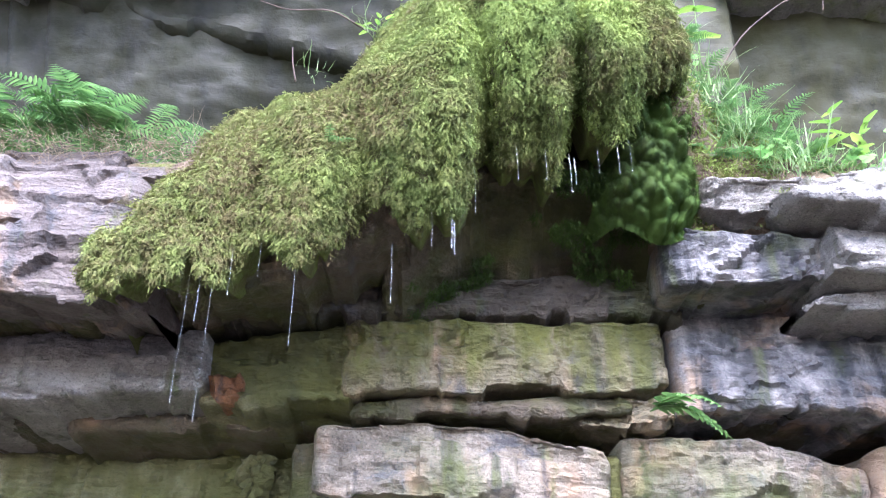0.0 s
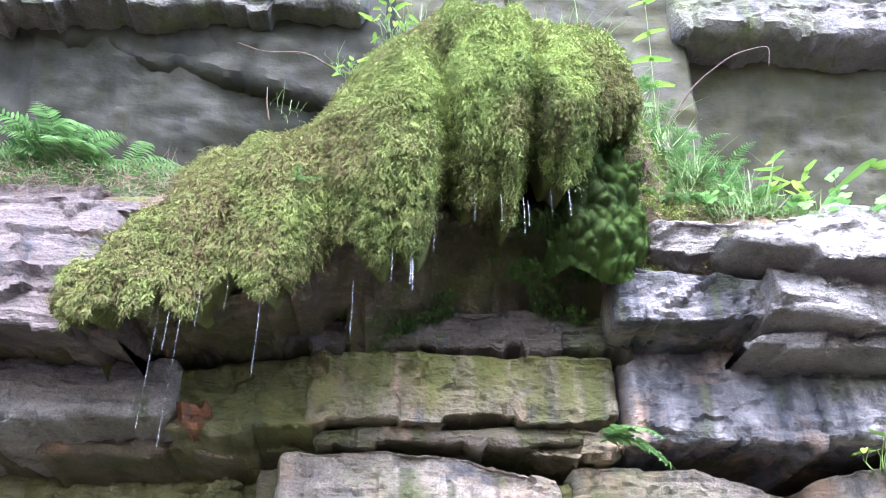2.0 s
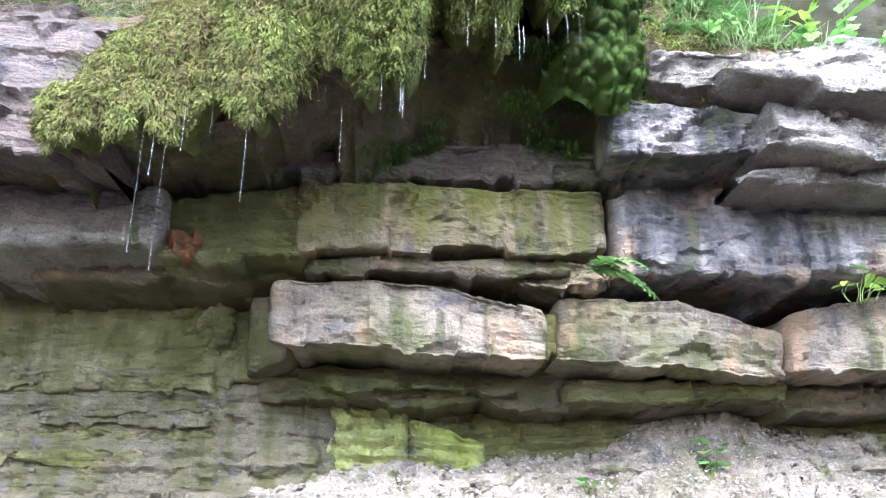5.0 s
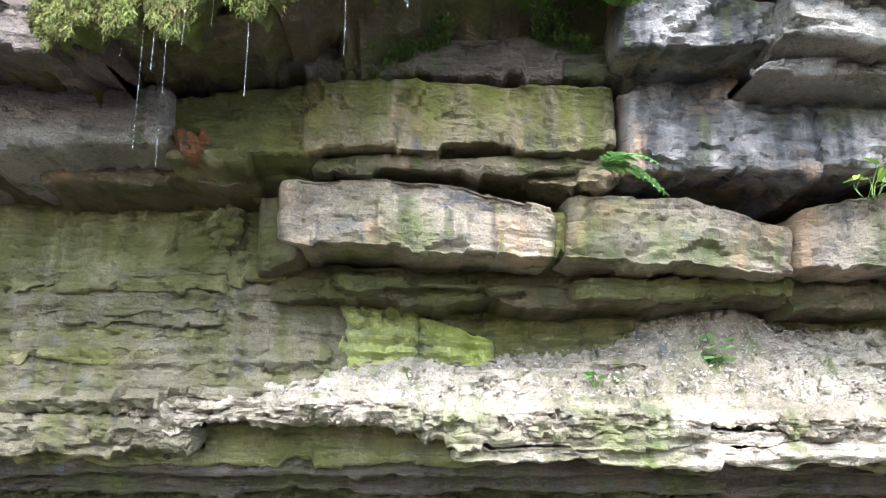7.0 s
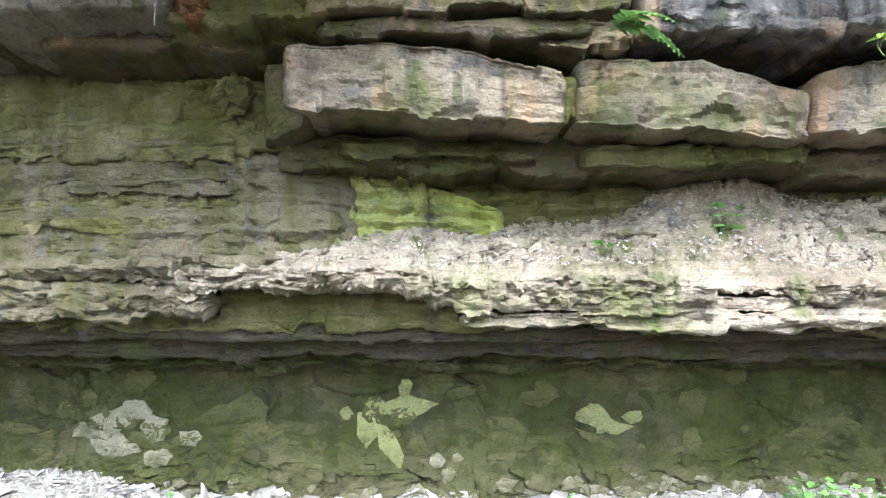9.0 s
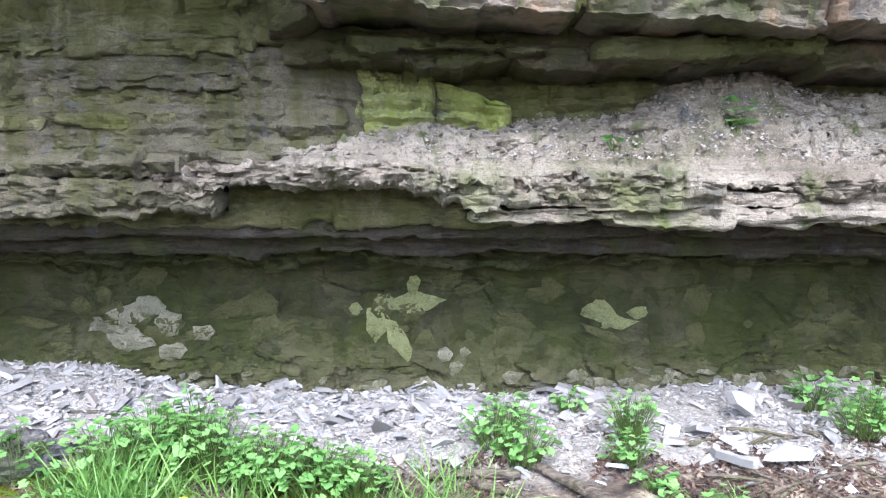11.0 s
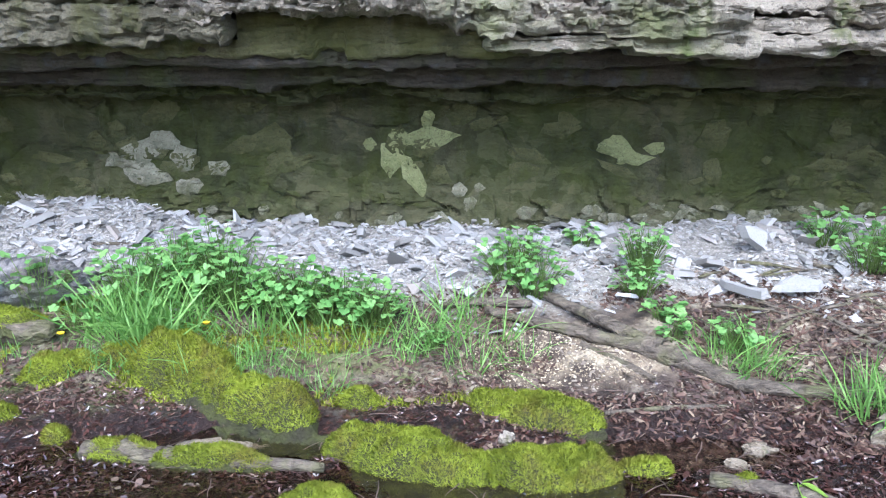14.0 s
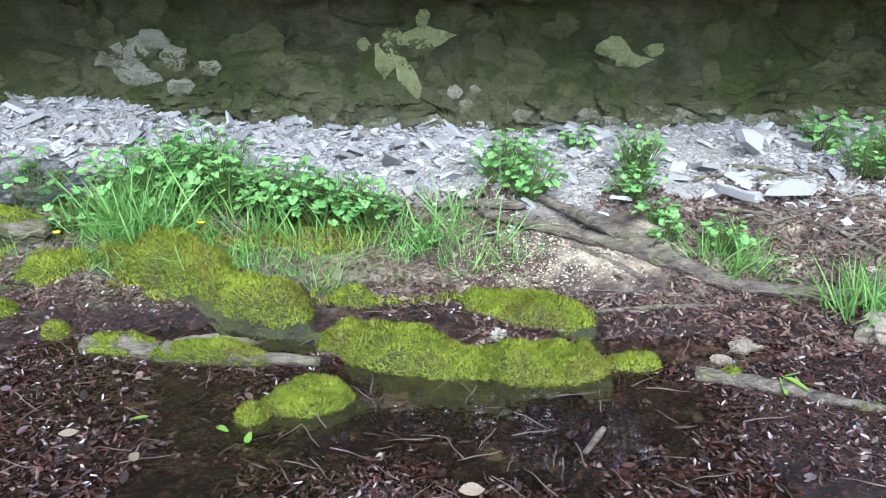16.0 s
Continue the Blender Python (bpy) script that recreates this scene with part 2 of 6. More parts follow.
    chips = n.bump(n.noise(21 * grain, 0.3, 0.7, 3, 0.45, vec=n.scaled(1, 1, 1.8), warp=0.6), 0.4 * relief, 0.02, layers)
    return n.done(c, n.span(n.noise(6, 0.3, 0.7), 0, 1, wet - 0.22, min(1, wet + 0.12)), chips)


M_PALE = rock("pale_limestone", (0.36, 0.335, 0.30), (0.215, 0.196, 0.17), algae=0.18, stain=0.1, lines=0.4, grain=1.3, relief=1.4)
M_PINK = rock("pinkish_limestone", (0.145, 0.118, 0.105), (0.068, 0.052, 0.045), algae=0.2, stain=0.2, rust=0.3, lines=0.45)
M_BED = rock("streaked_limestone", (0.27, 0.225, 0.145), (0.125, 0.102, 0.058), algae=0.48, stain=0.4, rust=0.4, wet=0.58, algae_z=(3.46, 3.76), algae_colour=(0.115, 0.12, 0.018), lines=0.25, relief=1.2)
M_BLOCK = rock("mottled_limestone", (0.31, 0.262, 0.20), (0.155, 0.13, 0.097), algae=0.38, stain=0.45, rust=0.5, wet=0.6, lines=0.15)
M_DARK = rock("tar_dark_limestone", (0.33, 0.305, 0.285), (0.115, 0.114, 0.122), algae=0.3, stain=0.82, rust=0.5, wet=0.45, lines=0.2)
M_GREEN = rock("algae_green_limestone", (0.26, 0.24, 0.135), (0.13, 0.115, 0.052), algae=0.68, stain=0.34, wet=0.75, algae_colour=(0.088, 0.090, 0.017))
M_LIGHTGREEN = rock("pale_green_limestone", (0.42, 0.44, 0.18), (0.25, 0.27, 0.10), algae=0.6, stain=0.1, wet=0.85, algae_colour=(0.27, 0.31, 0.06))
M_LAYER = rock("mossy_thin_limestone", (0.18, 0.16, 0.108), (0.08, 0.069, 0.04), algae=0.5, stain=0.28, wet=0.85, algae_colour=(0.088, 0.088, 0.018))
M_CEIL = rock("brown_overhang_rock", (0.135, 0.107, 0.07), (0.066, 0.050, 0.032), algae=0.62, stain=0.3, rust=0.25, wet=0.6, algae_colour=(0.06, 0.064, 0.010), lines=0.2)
M_WALL = rock("olive_lower_wall_rock", (0.10, 0.092, 0.05), (0.037, 0.035, 0.012), algae=0.75, stain=0.12, wet=0.8, algae_colour=(0.044, 0.054, 0.005), lines=0.3, flakes=0.25, dust_z=(0.86, 0.5))
M_RUBBLE = rock("dusty_rubble_rock", (0.37, 0.325, 0.26), (0.19, 0.157, 0.115), algae=0.34, stain=0.12, wet=0.9, lines=0.6)
M_TAN = rock("tan_stone", (0.30, 0.25, 0.18), (0.15, 0.12, 0.085), algae=0.25, stain=0.3, wet=0.6)
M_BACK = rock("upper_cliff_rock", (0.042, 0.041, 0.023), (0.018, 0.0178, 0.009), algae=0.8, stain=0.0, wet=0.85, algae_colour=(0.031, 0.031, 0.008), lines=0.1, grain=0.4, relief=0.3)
# darker copy of M_BACK: the overhang's shade goes into its base colour
M_BACKSHADE = rock("shade_dark_cliff_rock", (0.017, 0.017, 0.0085), (0.007, 0.007, 0.004), algae=0.8, stain=0.0, wet=0.85, algae_colour=(0.014, 0.0145, 0.0035), lines=0.1, grain=0.4, relief=0.3)
M_RUST = rock("rusty_rock", (0.24, 0.105, 0.04), (0.10, 0.045, 0.022), algae=0.15, stain=0.3)
M_UPPER = rock("grey_upper_ledge_rock", (0.15, 0.14, 0.122), (0.075, 0.07, 0.06), algae=0.3, stain=0.3, wet=0.8, lines=0.2)
# dark seam rock, toned further down to carry the shade of the recesses
M_SEAM = rock("recess_shaded_shale", (0.075, 0.06, 0.042), (0.032, 0.026, 0.018), algae=0.4, stain=0.3, wet=0.8, algae_colour=(0.06, 0.07, 0.014))


# ---- the cliff ----
def bed(parent, material, x, top, bot, front, back=6.0, r=0.04, res=0.019, rough=0.03, chip=0.03, lam=0.02, wob=0.04,
        cell=1.0, fine=1.0, lean=0.0, top_rise=0.0, bot_rise=0.0, reach=0.6, ends=0.07, seed=0, name="rock_bed", label=""):
    """One bed of the cliff, with its long axis along x. top, bot, front: values at even steps along it. lean: how far the foot of
    the face stands back. top_rise, bot_rise: how much higher its top and underside lie a distance reach behind the face."""
    x0, x1 = x
    nu = max(6, int((x1 - x0) / res))
    u = np.linspace(0, 1, nu)
    xs = x0 + (x1 - x0) * u

    def run(v):
        v = np.atleast_1d(np.array(v, float))
        return np.interp(u, np.linspace(0, 1, len(v)), v) if len(v) > 1 else np.full(nu, v[0])

    line = np.stack([xs, 0 * xs + seed, 0 * xs], 1)
    zt = run(top) + 0.5 * wob * fbm(line * 1.7, seed, 4)
    zb = run(bot) + 0.6 * wob * fbm(line * 2.1 + 9, seed, 5, 0.6)
    yf = run(front) + 0.5 * wob * fbm(line * 1.5 + 5, seed, 3, 0.5)
    zb = zb + 0.55 * wob * facets(line * 2.6 + 31, seed + 41, 0.7) * 2 + 0.5 * wob * facets(line * 8 + 3, seed + 42, 0.9)
    zt = zt + 0.5 * wob * facets(line * 3.1 + 57, seed + 43, 0.8)
    yf = yf + 0.5 * wob * facets(line * 1.6 + 13, seed + 44, 0.6)
    near = np.clip(np.minimum(xs - x0, x1 - xs) / ends, 0, 1)
    e = ends * (1 - np.sqrt(1 - (1 - near) ** 2))
    yf, zt, zb = yf + e, zt - 0.35 * e, zb + 0.35 * e
    h = np.maximum(zt - zb, 0.03)
    rr = np.minimum(r, 0.45 * h)
    nf = max(4, int(h.max() / res))
    deep = np.concatenate([np.linspace(1, 0, max(4, int(reach / (1.5 * res))))])
    arc = np.linspace(0, np.pi / 2, 5)
    ys, zs, ny, nz = [yf * 0 + back], [zt + top_rise * (back - yf) / reach * 0.4], [0 * yf], [0 * yf + 1]
    for d in deep[:-1]:
        ys.append(yf + rr + d * reach), zs.append(zt + top_rise * d), ny.append(0 * yf), nz.append(0 * yf + 1)
    for a in arc:
        ys.append(yf + rr - rr * np.sin(a)), zs.append(zt - rr + rr * np.cos(a)), ny.append(0 * yf - np.sin(a)), nz.append(0 * yf + np.cos(a))
    for k in np.linspace(0, 1, nf)[1:-1]:
        ys.append(yf + lean * k), zs.append(zt - rr - k * (h - 2 * rr)), ny.append(0 * yf - 1), nz.append(0 * yf)
    for a in arc:
        ys.append(yf + lean + rr - rr * np.cos(a)), zs.append(zb + rr - rr * np.sin(a)), ny.append(0 * yf - np.cos(a)), nz.append(0 * yf - np.sin(a))
    for d in deep[::-1][1:]:
        ys.append(yf + lean + rr + d * reach), zs.append(zb + bot_rise * d), ny.append(0 * yf), nz.append(0 * yf - 1)
    ys.append(yf * 0 + back), zs.append(zb + bot_rise)
    ny.append(0 * yf), nz.append(0 * yf - 1)
    Y, Z, NY, NZ = (np.stack(v, 1) for v in (ys, zs, ny, nz))
    X = np.repeat(xs[:, None], Y.shape[1], 1)
    p = np.stack([X, Y, Z], 2).reshape(-1, 3)
    nrm = np.stack([0 * X, NY, NZ], 2).reshape(-1, 3)
    bent = p + 0.05 * np.stack([vnoise(p * 5, seed + 5), vnoise(p * 5, seed + 6), 0.6 * vnoise(p * 5, seed + 7)], 1)
    d = 0.7 * rough * fbm(p * (2.2, 2.2, 4.4), seed + 1, 5, 0.55)
    d += chip * facets(bent * (3.6 * cell, 3.6 * cell, 6.0 * cell), seed + 2, 0.8)
    d += 0.5 * fine * chip * facets(bent * (10 * cell, 10 * cell, 19 * cell), seed + 12, 0.9)
    d += 0.22 * fine * chip * facets(bent * (26 * cell, 26 * cell, 44 * cell), seed + 22, 0.9)
    d += 0.007 * min(1, fine) * fbm(p * (17, 17, 24), seed + 31, 3, 0.6)
    layer = vnoise(np.stack([p[:, 0] * 0.9, p[:, 1] * 0.9, p[:, 2] * 26 + 1.5 * vnoise(p * 1.3, seed)], 1), seed + 4)
    d += lam * layer * np.abs(nrm[:, 1])
    inner = ease(back - p[:, 1], 0.0, 0.3)
    p += nrm * (d * inner * (1 - 0.6 * np.abs(nrm[:, 2])))[:, None]
    m = Y.shape[1]
    p = p.reshape(nu, m, 3)
    cap0, cap1 = p[:1].copy(), p[-1:].copy()
    cap0[..., 1], cap1[..., 1] = back, back
    p = np.concatenate([cap0, p, cap1]).reshape(-1, 3)
    return put(name, mesh_of(name, p, grid_faces(nu + 2, m), material, sharp=30), parent, label)


cliff = thing("cliff", "layered grey limestone cliff with overhanging mossy beds", "cliff", kind="structure")
K = cliff

# upper ledge on the moss's two sides, and the lip beneath it
bed(K, M_PINK, (-3.7, -1.28), 4.14, (3.56, 3.54, 3.44), (2.98, 2.93, 2.95), lam=0.03, chip=0.06, rough=0.02, cell=0.7, fine=0.35, ends=0.16, top_rise=0.3, bot_rise=0.1, seed=11, label="pinkish pale weathered limestone ledge")
bed(K, M_PINK, (-3.7, -1.42), 4.28, 4.08, (3.06, 3.04), lam=0.03, chip=0.05, rough=0.02, cell=0.7, fine=0.35, top_rise=0.1, reach=0.5, seed=12, label="thin broken limestone slab")
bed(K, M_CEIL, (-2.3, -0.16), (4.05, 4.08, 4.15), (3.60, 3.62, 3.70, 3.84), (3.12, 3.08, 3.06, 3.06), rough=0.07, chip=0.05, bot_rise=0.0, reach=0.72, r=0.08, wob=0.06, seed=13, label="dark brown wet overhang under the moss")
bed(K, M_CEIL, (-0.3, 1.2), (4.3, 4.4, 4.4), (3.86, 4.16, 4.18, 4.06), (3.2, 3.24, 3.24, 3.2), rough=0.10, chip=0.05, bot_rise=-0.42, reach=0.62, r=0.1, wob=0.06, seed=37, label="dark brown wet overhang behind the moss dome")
# M_SEAM here puts the hollow's shade into the rock colour
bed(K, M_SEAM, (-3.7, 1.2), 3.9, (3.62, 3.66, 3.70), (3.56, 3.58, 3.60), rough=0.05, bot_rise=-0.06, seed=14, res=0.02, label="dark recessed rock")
bed(K, M_PINK, (-2.0, -1.02), (4.14, 4.2), (3.8, 3.8), (2.99, 3.04, 3.1), r=0.03, lam=0.03, chip=0.05, fine=0.4, top_rise=0.2, reach=0.4, seed=29, label="broken limestone at the moss's edge")
# right-hand stepped slabs
bed(K, M_PALE, (1.2, 2.14), (4.18, 4.14, 4.02), (4.05, 3.96, 3.84), (3.14, 3.06, 3.04), r=0.012, top_rise=0.2, reach=0.5, lam=0.025, chip=0.05, wob=0.03, rough=0.02, cell=0.8, lean=0.05, seed=15, label="pale dipping limestone slab")
bed(K, M_PALE, (1.5, 3.7), (4.2, 4.32, 4.3, 4.26), (3.98, 3.86, 3.82, 3.82), (3.22, 3.18, 3.2, 3.24), r=0.015, top_rise=0.3, reach=0.7, lam=0.02, chip=0.06, wob=0.03, rough=0.012, cell=0.62, fine=0.6, lean=-0.28, seed=19, label="broad pale fractured limestone face")
bed(K, M_DARK, (1.03, 1.76), (3.99, 3.94, 3.9), (3.75, 3.72, 3.69), (3.24, 3.2, 3.16), r=0.012, lam=0.02, chip=0.05, wob=0.03, cell=0.7, lean=0.06, seed=17, label="blue-grey wet slab edge")
bed(K, M_PALE, (1.72, 2.2), (3.9, 3.84), (3.68, 3.6), (3.12, 3.14), r=0.012, lam=0.015, chip=0.045, rough=0.012, wob=0.02, fine=0.7, cell=0.7, lean=-0.05, ends=0.03, seed=16, label="pale wedge of broken limestone")
bed(K, M_PALE, (2.17, 2.74), (3.88, 3.84), (3.64, 3.68), (3.17, 3.2), r=0.012, lam=0.015, chip=0.045, rough=0.012, wob=0.02, fine=0.7, cell=0.7, lean=-0.04, ends=0.03, seed=20, label="pale broken limestone block")
bed(K, M_PALE, (2.7, 3.7), (3.9, 3.88), (3.66, 3.64), (3.14, 3.22), r=0.012, lam=0.015, chip=0.045, rough=0.012, wob=0.02, fine=0.7, cell=0.7, ends=0.03, seed=30, label="pale broken limestone block")
bed(K, M_PALE, (1.66, 3.7), (3.64, 3.7), (3.58, 3.6), (3.26, 3.24, 3.3), r=0.01, lam=0.02, chip=0.04, wob=0.03, seed=39, label="thin pale limestone slab")
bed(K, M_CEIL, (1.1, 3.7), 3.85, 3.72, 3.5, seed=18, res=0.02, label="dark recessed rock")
# the main streaked bed, jointed into blocks
bed(K, M_PALE, (-3.7, -1.14), 3.6, (3.36, 3.33, 3.24, 3.34), (3.58, 3.55, 3.6), r=0.02, bot_rise=-0.03, lean=0.02, seed=21, label="grey limestone bed with purple and green streaks")
bed(K, M_GREEN, (-1.2, -0.42), (3.6, 3.66), (3.30, 3.27), (3.72, 3.68), r=0.03, bot_rise=-0.08, seed=22, label="algae-covered limestone bed")
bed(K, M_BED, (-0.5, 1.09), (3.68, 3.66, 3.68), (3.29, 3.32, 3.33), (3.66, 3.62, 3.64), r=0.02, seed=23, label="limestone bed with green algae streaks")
bed(K, M_DARK, (1.13, 3.7), (3.74, 3.78, 3.84, 3.86), (3.22, 3.21, 3.26, 3.3), (3.68, 3.60, 3.56, 3.5), r=0.05, lean=-0.05, seed=24, label="grey limestone bed stained blue-black")
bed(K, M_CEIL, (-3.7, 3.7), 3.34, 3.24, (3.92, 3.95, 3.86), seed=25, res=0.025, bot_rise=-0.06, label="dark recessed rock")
# the darker overhang rock stands in for the shade of this recess
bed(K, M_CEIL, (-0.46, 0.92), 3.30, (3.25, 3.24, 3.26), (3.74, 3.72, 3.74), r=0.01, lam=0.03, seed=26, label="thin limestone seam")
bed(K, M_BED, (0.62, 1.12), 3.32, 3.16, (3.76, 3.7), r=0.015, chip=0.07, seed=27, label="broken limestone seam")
bed(K, M_RUST, (-1.13, -0.96), (3.42, 3.38), (3.28, 3.24), (3.70, 3.68), r=0.05, chip=0.12, wob=0.08, ends=0.08, seed=28, label="rust-orange crumbling stone")
# the row of blocks below
bed(K, M_BLOCK, (-0.64, 0.80), (3.22, 3.22, 3.18, 3.06), (2.90, 2.86, 2.83, 2.82), (3.84, 3.8, 3.82), r=0.014, lean=0.04, wob=0.02, chip=0.035, rough=0.02, fine=0.9, seed=31, label="mottled grey limestone block")
bed(K, M_GREEN, (0.76, 0.87), 3.1, 2.83, 3.92, r=0.02, seed=32, label="narrow green stone wedge")
bed(K, M_BLOCK, (0.85, 2.1), (3.14, 3.12, 2.99), (2.83, 2.8, 2.77), (3.86, 3.82, 3.94), r=0.014, lean=0.05, wob=0.02, chip=0.035, rough=0.02, fine=0.9, seed=33, label="grey limestone block with algae on its top")
bed(K, M_BLOCK, (2.1, 3.7), (3.1, 3.24, 3.3), (2.79, 2.84, 2.86), (3.94, 3.8, 3.7), r=0.014, wob=0.02, chip=0.035, rough=0.02, fine=0.9, seed=34, label="grey limestone block")
bed(K, M_GREEN, (-3.7, -0.62), 3.3, (2.7, 2.74), (4.42, 4.38), r=0.02, lean=-0.06, seed=35, label="olive-green recessed rock face")
bed(K, M_CEIL, (-0.78, -0.52), 3.18, (2.78, 2.88), (4.1, 3.95), r=0.05, seed=36, label="brown side of the block")
# thin seams under the blocks
bed(K, M_CEIL, (-0.75, 3.7), 2.86, (2.68, 2.62), (4.34, 4.36), bot_rise=-0.03, r=0.02, lam=0.03, seed=41, label="brown shaly seam")
bed(K, M_GREEN, (0.94, 2.2), (2.78, 2.8), (2.66, 2.68), (4.18, 4.2), r=0.008, lam=0.03, wob=0.03, seed=42, label="thin green shale layer")
bed(K, M_CEIL, (-0.4, 0.7), (2.78, 2.74), 2.71, 4.2, r=0.008, lam=0.02, wob=0.03, seed=43, label="thin shale layer")
bed(K, M_GREEN, (-0.75, 3.7), (2.74, 2.86), 2.2, (4.76, 4.74, 4.8), r=0.03, lam=0.05, seed=44, res=0.018, label="olive-green recessed rock face")
bed(K, M_LIGHTGREEN, (-0.38, 0.1), (2.68, 2.66), 2.3, (4.62, 4.6), r=0.01, lam=0.05, chip=0.05, seed=45, label="pale green layered stone")
bed(K, M_LIGHTGREEN, (0.09, 0.56), (2.66, 2.48), 2.28, (4.64, 4.62), r=0.01, lam=0.05, chip=0.05, seed=46, label="pale green layered stone")
bed(K, M_LAYER, (-3.7, -0.3), 2.84, 2.04, (4.30, 4.32, 4.33, 4.33, 4.33, 4.33, 4.35, 4.41, 4.6), r=0.02, lam=0.02, chip=0.03, lean=-0.04, seed=49, label="olive layered rock face")
for k in range(7):
    za, y, xa = 2.80 - 0.098 * k, 4.31 + (0.0, 0.022, -0.008, 0.02, -0.012, 0.014, -0.016)[k], (-3.7, -2.2, -1.9, -3.7, -2.6, -3.7, -2.1)[k]
    bed(K, M_GREEN if k in (0, 3, 4) else M_LAYER, (xa, -0.95 + 0.16 * math.sin(3.1 * k) - 0.3 * (k % 3 == 1)), (za, za - 0.012, za), (za - 0.10, za - 0.085, za - 0.10), (y, y - 0.012, y + 0.02), r=0.008, lam=0.016, chip=0.034, rough=0.015, fine=1.2, wob=0.03, cell=1.1, seed=50 + k, label="thin mossy limestone layer")
# the rubble-strewn shelf
bed(K, M_LAYER, (-3.7, -0.68), (2.14, 2.16), (2.02, 2.06, 2.08), (4.24, 4.26), r=0.03, lam=0.04, chip=0.06, top_rise=0.1, seed=61, label="thin limestone layer of the shelf")
bed(K, M_LAYER, (-3.7, -1.08), (2.02, 2.04), (1.82, 1.84), (4.3, 4.24, 4.28), r=0.04, chip=0.05, bot_rise=0.06, seed=62, label="pale limestone shelf edge")
bed(K, M_RUBBLE, (-1.45, 0.14), (2.08, 2.11, 2.13, 2.11), (2.03, 2.0, 1.99, 1.97), (4.3, 4.22, 4.16, 4.2), r=0.03, top_rise=0.26, reach=0.55, chip=0.07, lam=0.02, fine=1.4, cell=1.3, seed=63, label="dusty rubble shelf edge")
bed(K, M_RUBBLE, (0.08, 3.7), (2.08, 2.06, 2.02, 2.03), (1.93, 1.95), (4.30, 4.2, 4.22), r=0.03, top_rise=0.4, reach=0.6, chip=0.07, lam=0.02, fine=1.4, cell=1.3, seed=64, label="dusty rubble shelf edge")
bed(K, M_RUBBLE, (0.26, 3.7), 1.96, (1.86, 1.87), (4.26, 4.22, 4.3), r=0.015, lam=0.03, chip=0.05, wob=0.025, fine=0.8, seed=65, label="thin pale limestone layer")
bed(K, M_RUBBLE, (0.28, 3.7), 1.87, (1.79, 1.77, 1.79), (4.30, 4.24, 4.28), r=0.015, lam=0.03, chip=0.05, wob=0.025, fine=0.8, seed=66, label="thin pale limestone layer")
bed(K, M_GREEN, (-3.7, 3.7), 2.02, 1.78, (4.5, 4.54, 4.48), r=0.03, seed=67, res=0.02, label="green recessed rock")
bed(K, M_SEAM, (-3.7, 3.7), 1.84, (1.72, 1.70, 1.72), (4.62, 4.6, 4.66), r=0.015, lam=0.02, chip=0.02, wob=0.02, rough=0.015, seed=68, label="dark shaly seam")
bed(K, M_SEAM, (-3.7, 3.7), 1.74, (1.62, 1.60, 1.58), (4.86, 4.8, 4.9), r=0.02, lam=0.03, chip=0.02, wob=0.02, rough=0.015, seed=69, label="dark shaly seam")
bed(K, M_WALL, (-3.7, 3.7), 1.66, (1.54, 1.52, 1.52), (5.06, 5.1), r=0.02, lam=0.03, chip=0.05, seed=70, label="dark shaly seam")


def rubble_slope(x, y):
    """Height of the heap of chips on the shelf."""
    z = 2.1 + 0.55 * np.clip(y - 4.22, 0, 1) + 0.26 * np.exp(-((x - 1.85) / 0.42) ** 2 - ((y - 4.72) / 0.25) ** 2) + 0.12 * ease(x, 0.9, 2.0) * ease(y, 4.25, 4.7)
    return z - 0.14 * (1 - ease(x, -1.4, -0.6))


xs, ys = np.linspace(-1.4, 3.7, 330), np.linspace(4.26, 5.0, 70)
X, Y = np.meshgrid(xs, ys)
p = np.stack([X.ravel(), Y.ravel(), 0 * X.ravel()], 1)
p[:, 2] = rubble_slope(p[:, 0], p[:, 1]) + 0.03 * fbm(p * 5, 81, 5) + 0.06 * facets(p * (14, 14, 1), 82) + 0.035 * facets(p * (30, 30, 1), 84)
p[:, 2] -= 0.12 * (1 - ease(p[:, 1] + 0.06 * fbm(p * 3, 83), 4.24, 4.36))
put("rubble_heap", mesh_of("rubble_heap", p, grid_faces(70, 330), M_RUBBLE, sharp=45), K, "dusty heap of limestone chips on the shelf")

for k, (x0, x1, z, y) in enumerate([(0.15, 1.2, 2.26, 4.45), (0.95, 1.75, 2.36, 4.52), (1.25, 2.5, 2.47, 4.60), (1.45, 2.3, 2.57, 4.68), (2.2, 3.7, 2.38, 4.50), (2.0, 3.7, 2.52, 4.66), (-0.6, 0.2, 2.24, 4.44)]):
    bed(K, M_RUBBLE, (x0, x1), (z, z + 0.015, z - 0.01), (z - 0.06, z - 0.05), (y + 0.05, y, y + 0.04), back=5.2, r=0.008, lam=0.015, chip=0.05, wob=0.05, fine=1.2, ends=0.05, seed=71 + k, label="thin broken layer in the rubble")

# lower wall, a smooth olive face with flaked scars
def wall_y(x, z):
    q = np.stack([x, 5.42 + 0 * x, z], 1)
    low = 1 - ease(z, 0.6, 1.15)
    bent = q + 0.2 * np.stack([vnoise(q * 3, 3), 0 * x, vnoise(q * 3, 4)], 1)
    y = 5.42 + 0.05 * fbm(q * 1.2, 93, 4) + 0.03 * facets(bent * (2.0, 1, 2.6), 91, 0.9) + 0.012 * facets(bent * (5, 1, 6), 95, 0.8)
    return y + 0.055 * facets(bent * (9, 1, 12), 92, 0.7) * (0.12 + low ** 1.5) - 0.10 * low + 0.01 * fbm(q * 9, 94, 4)


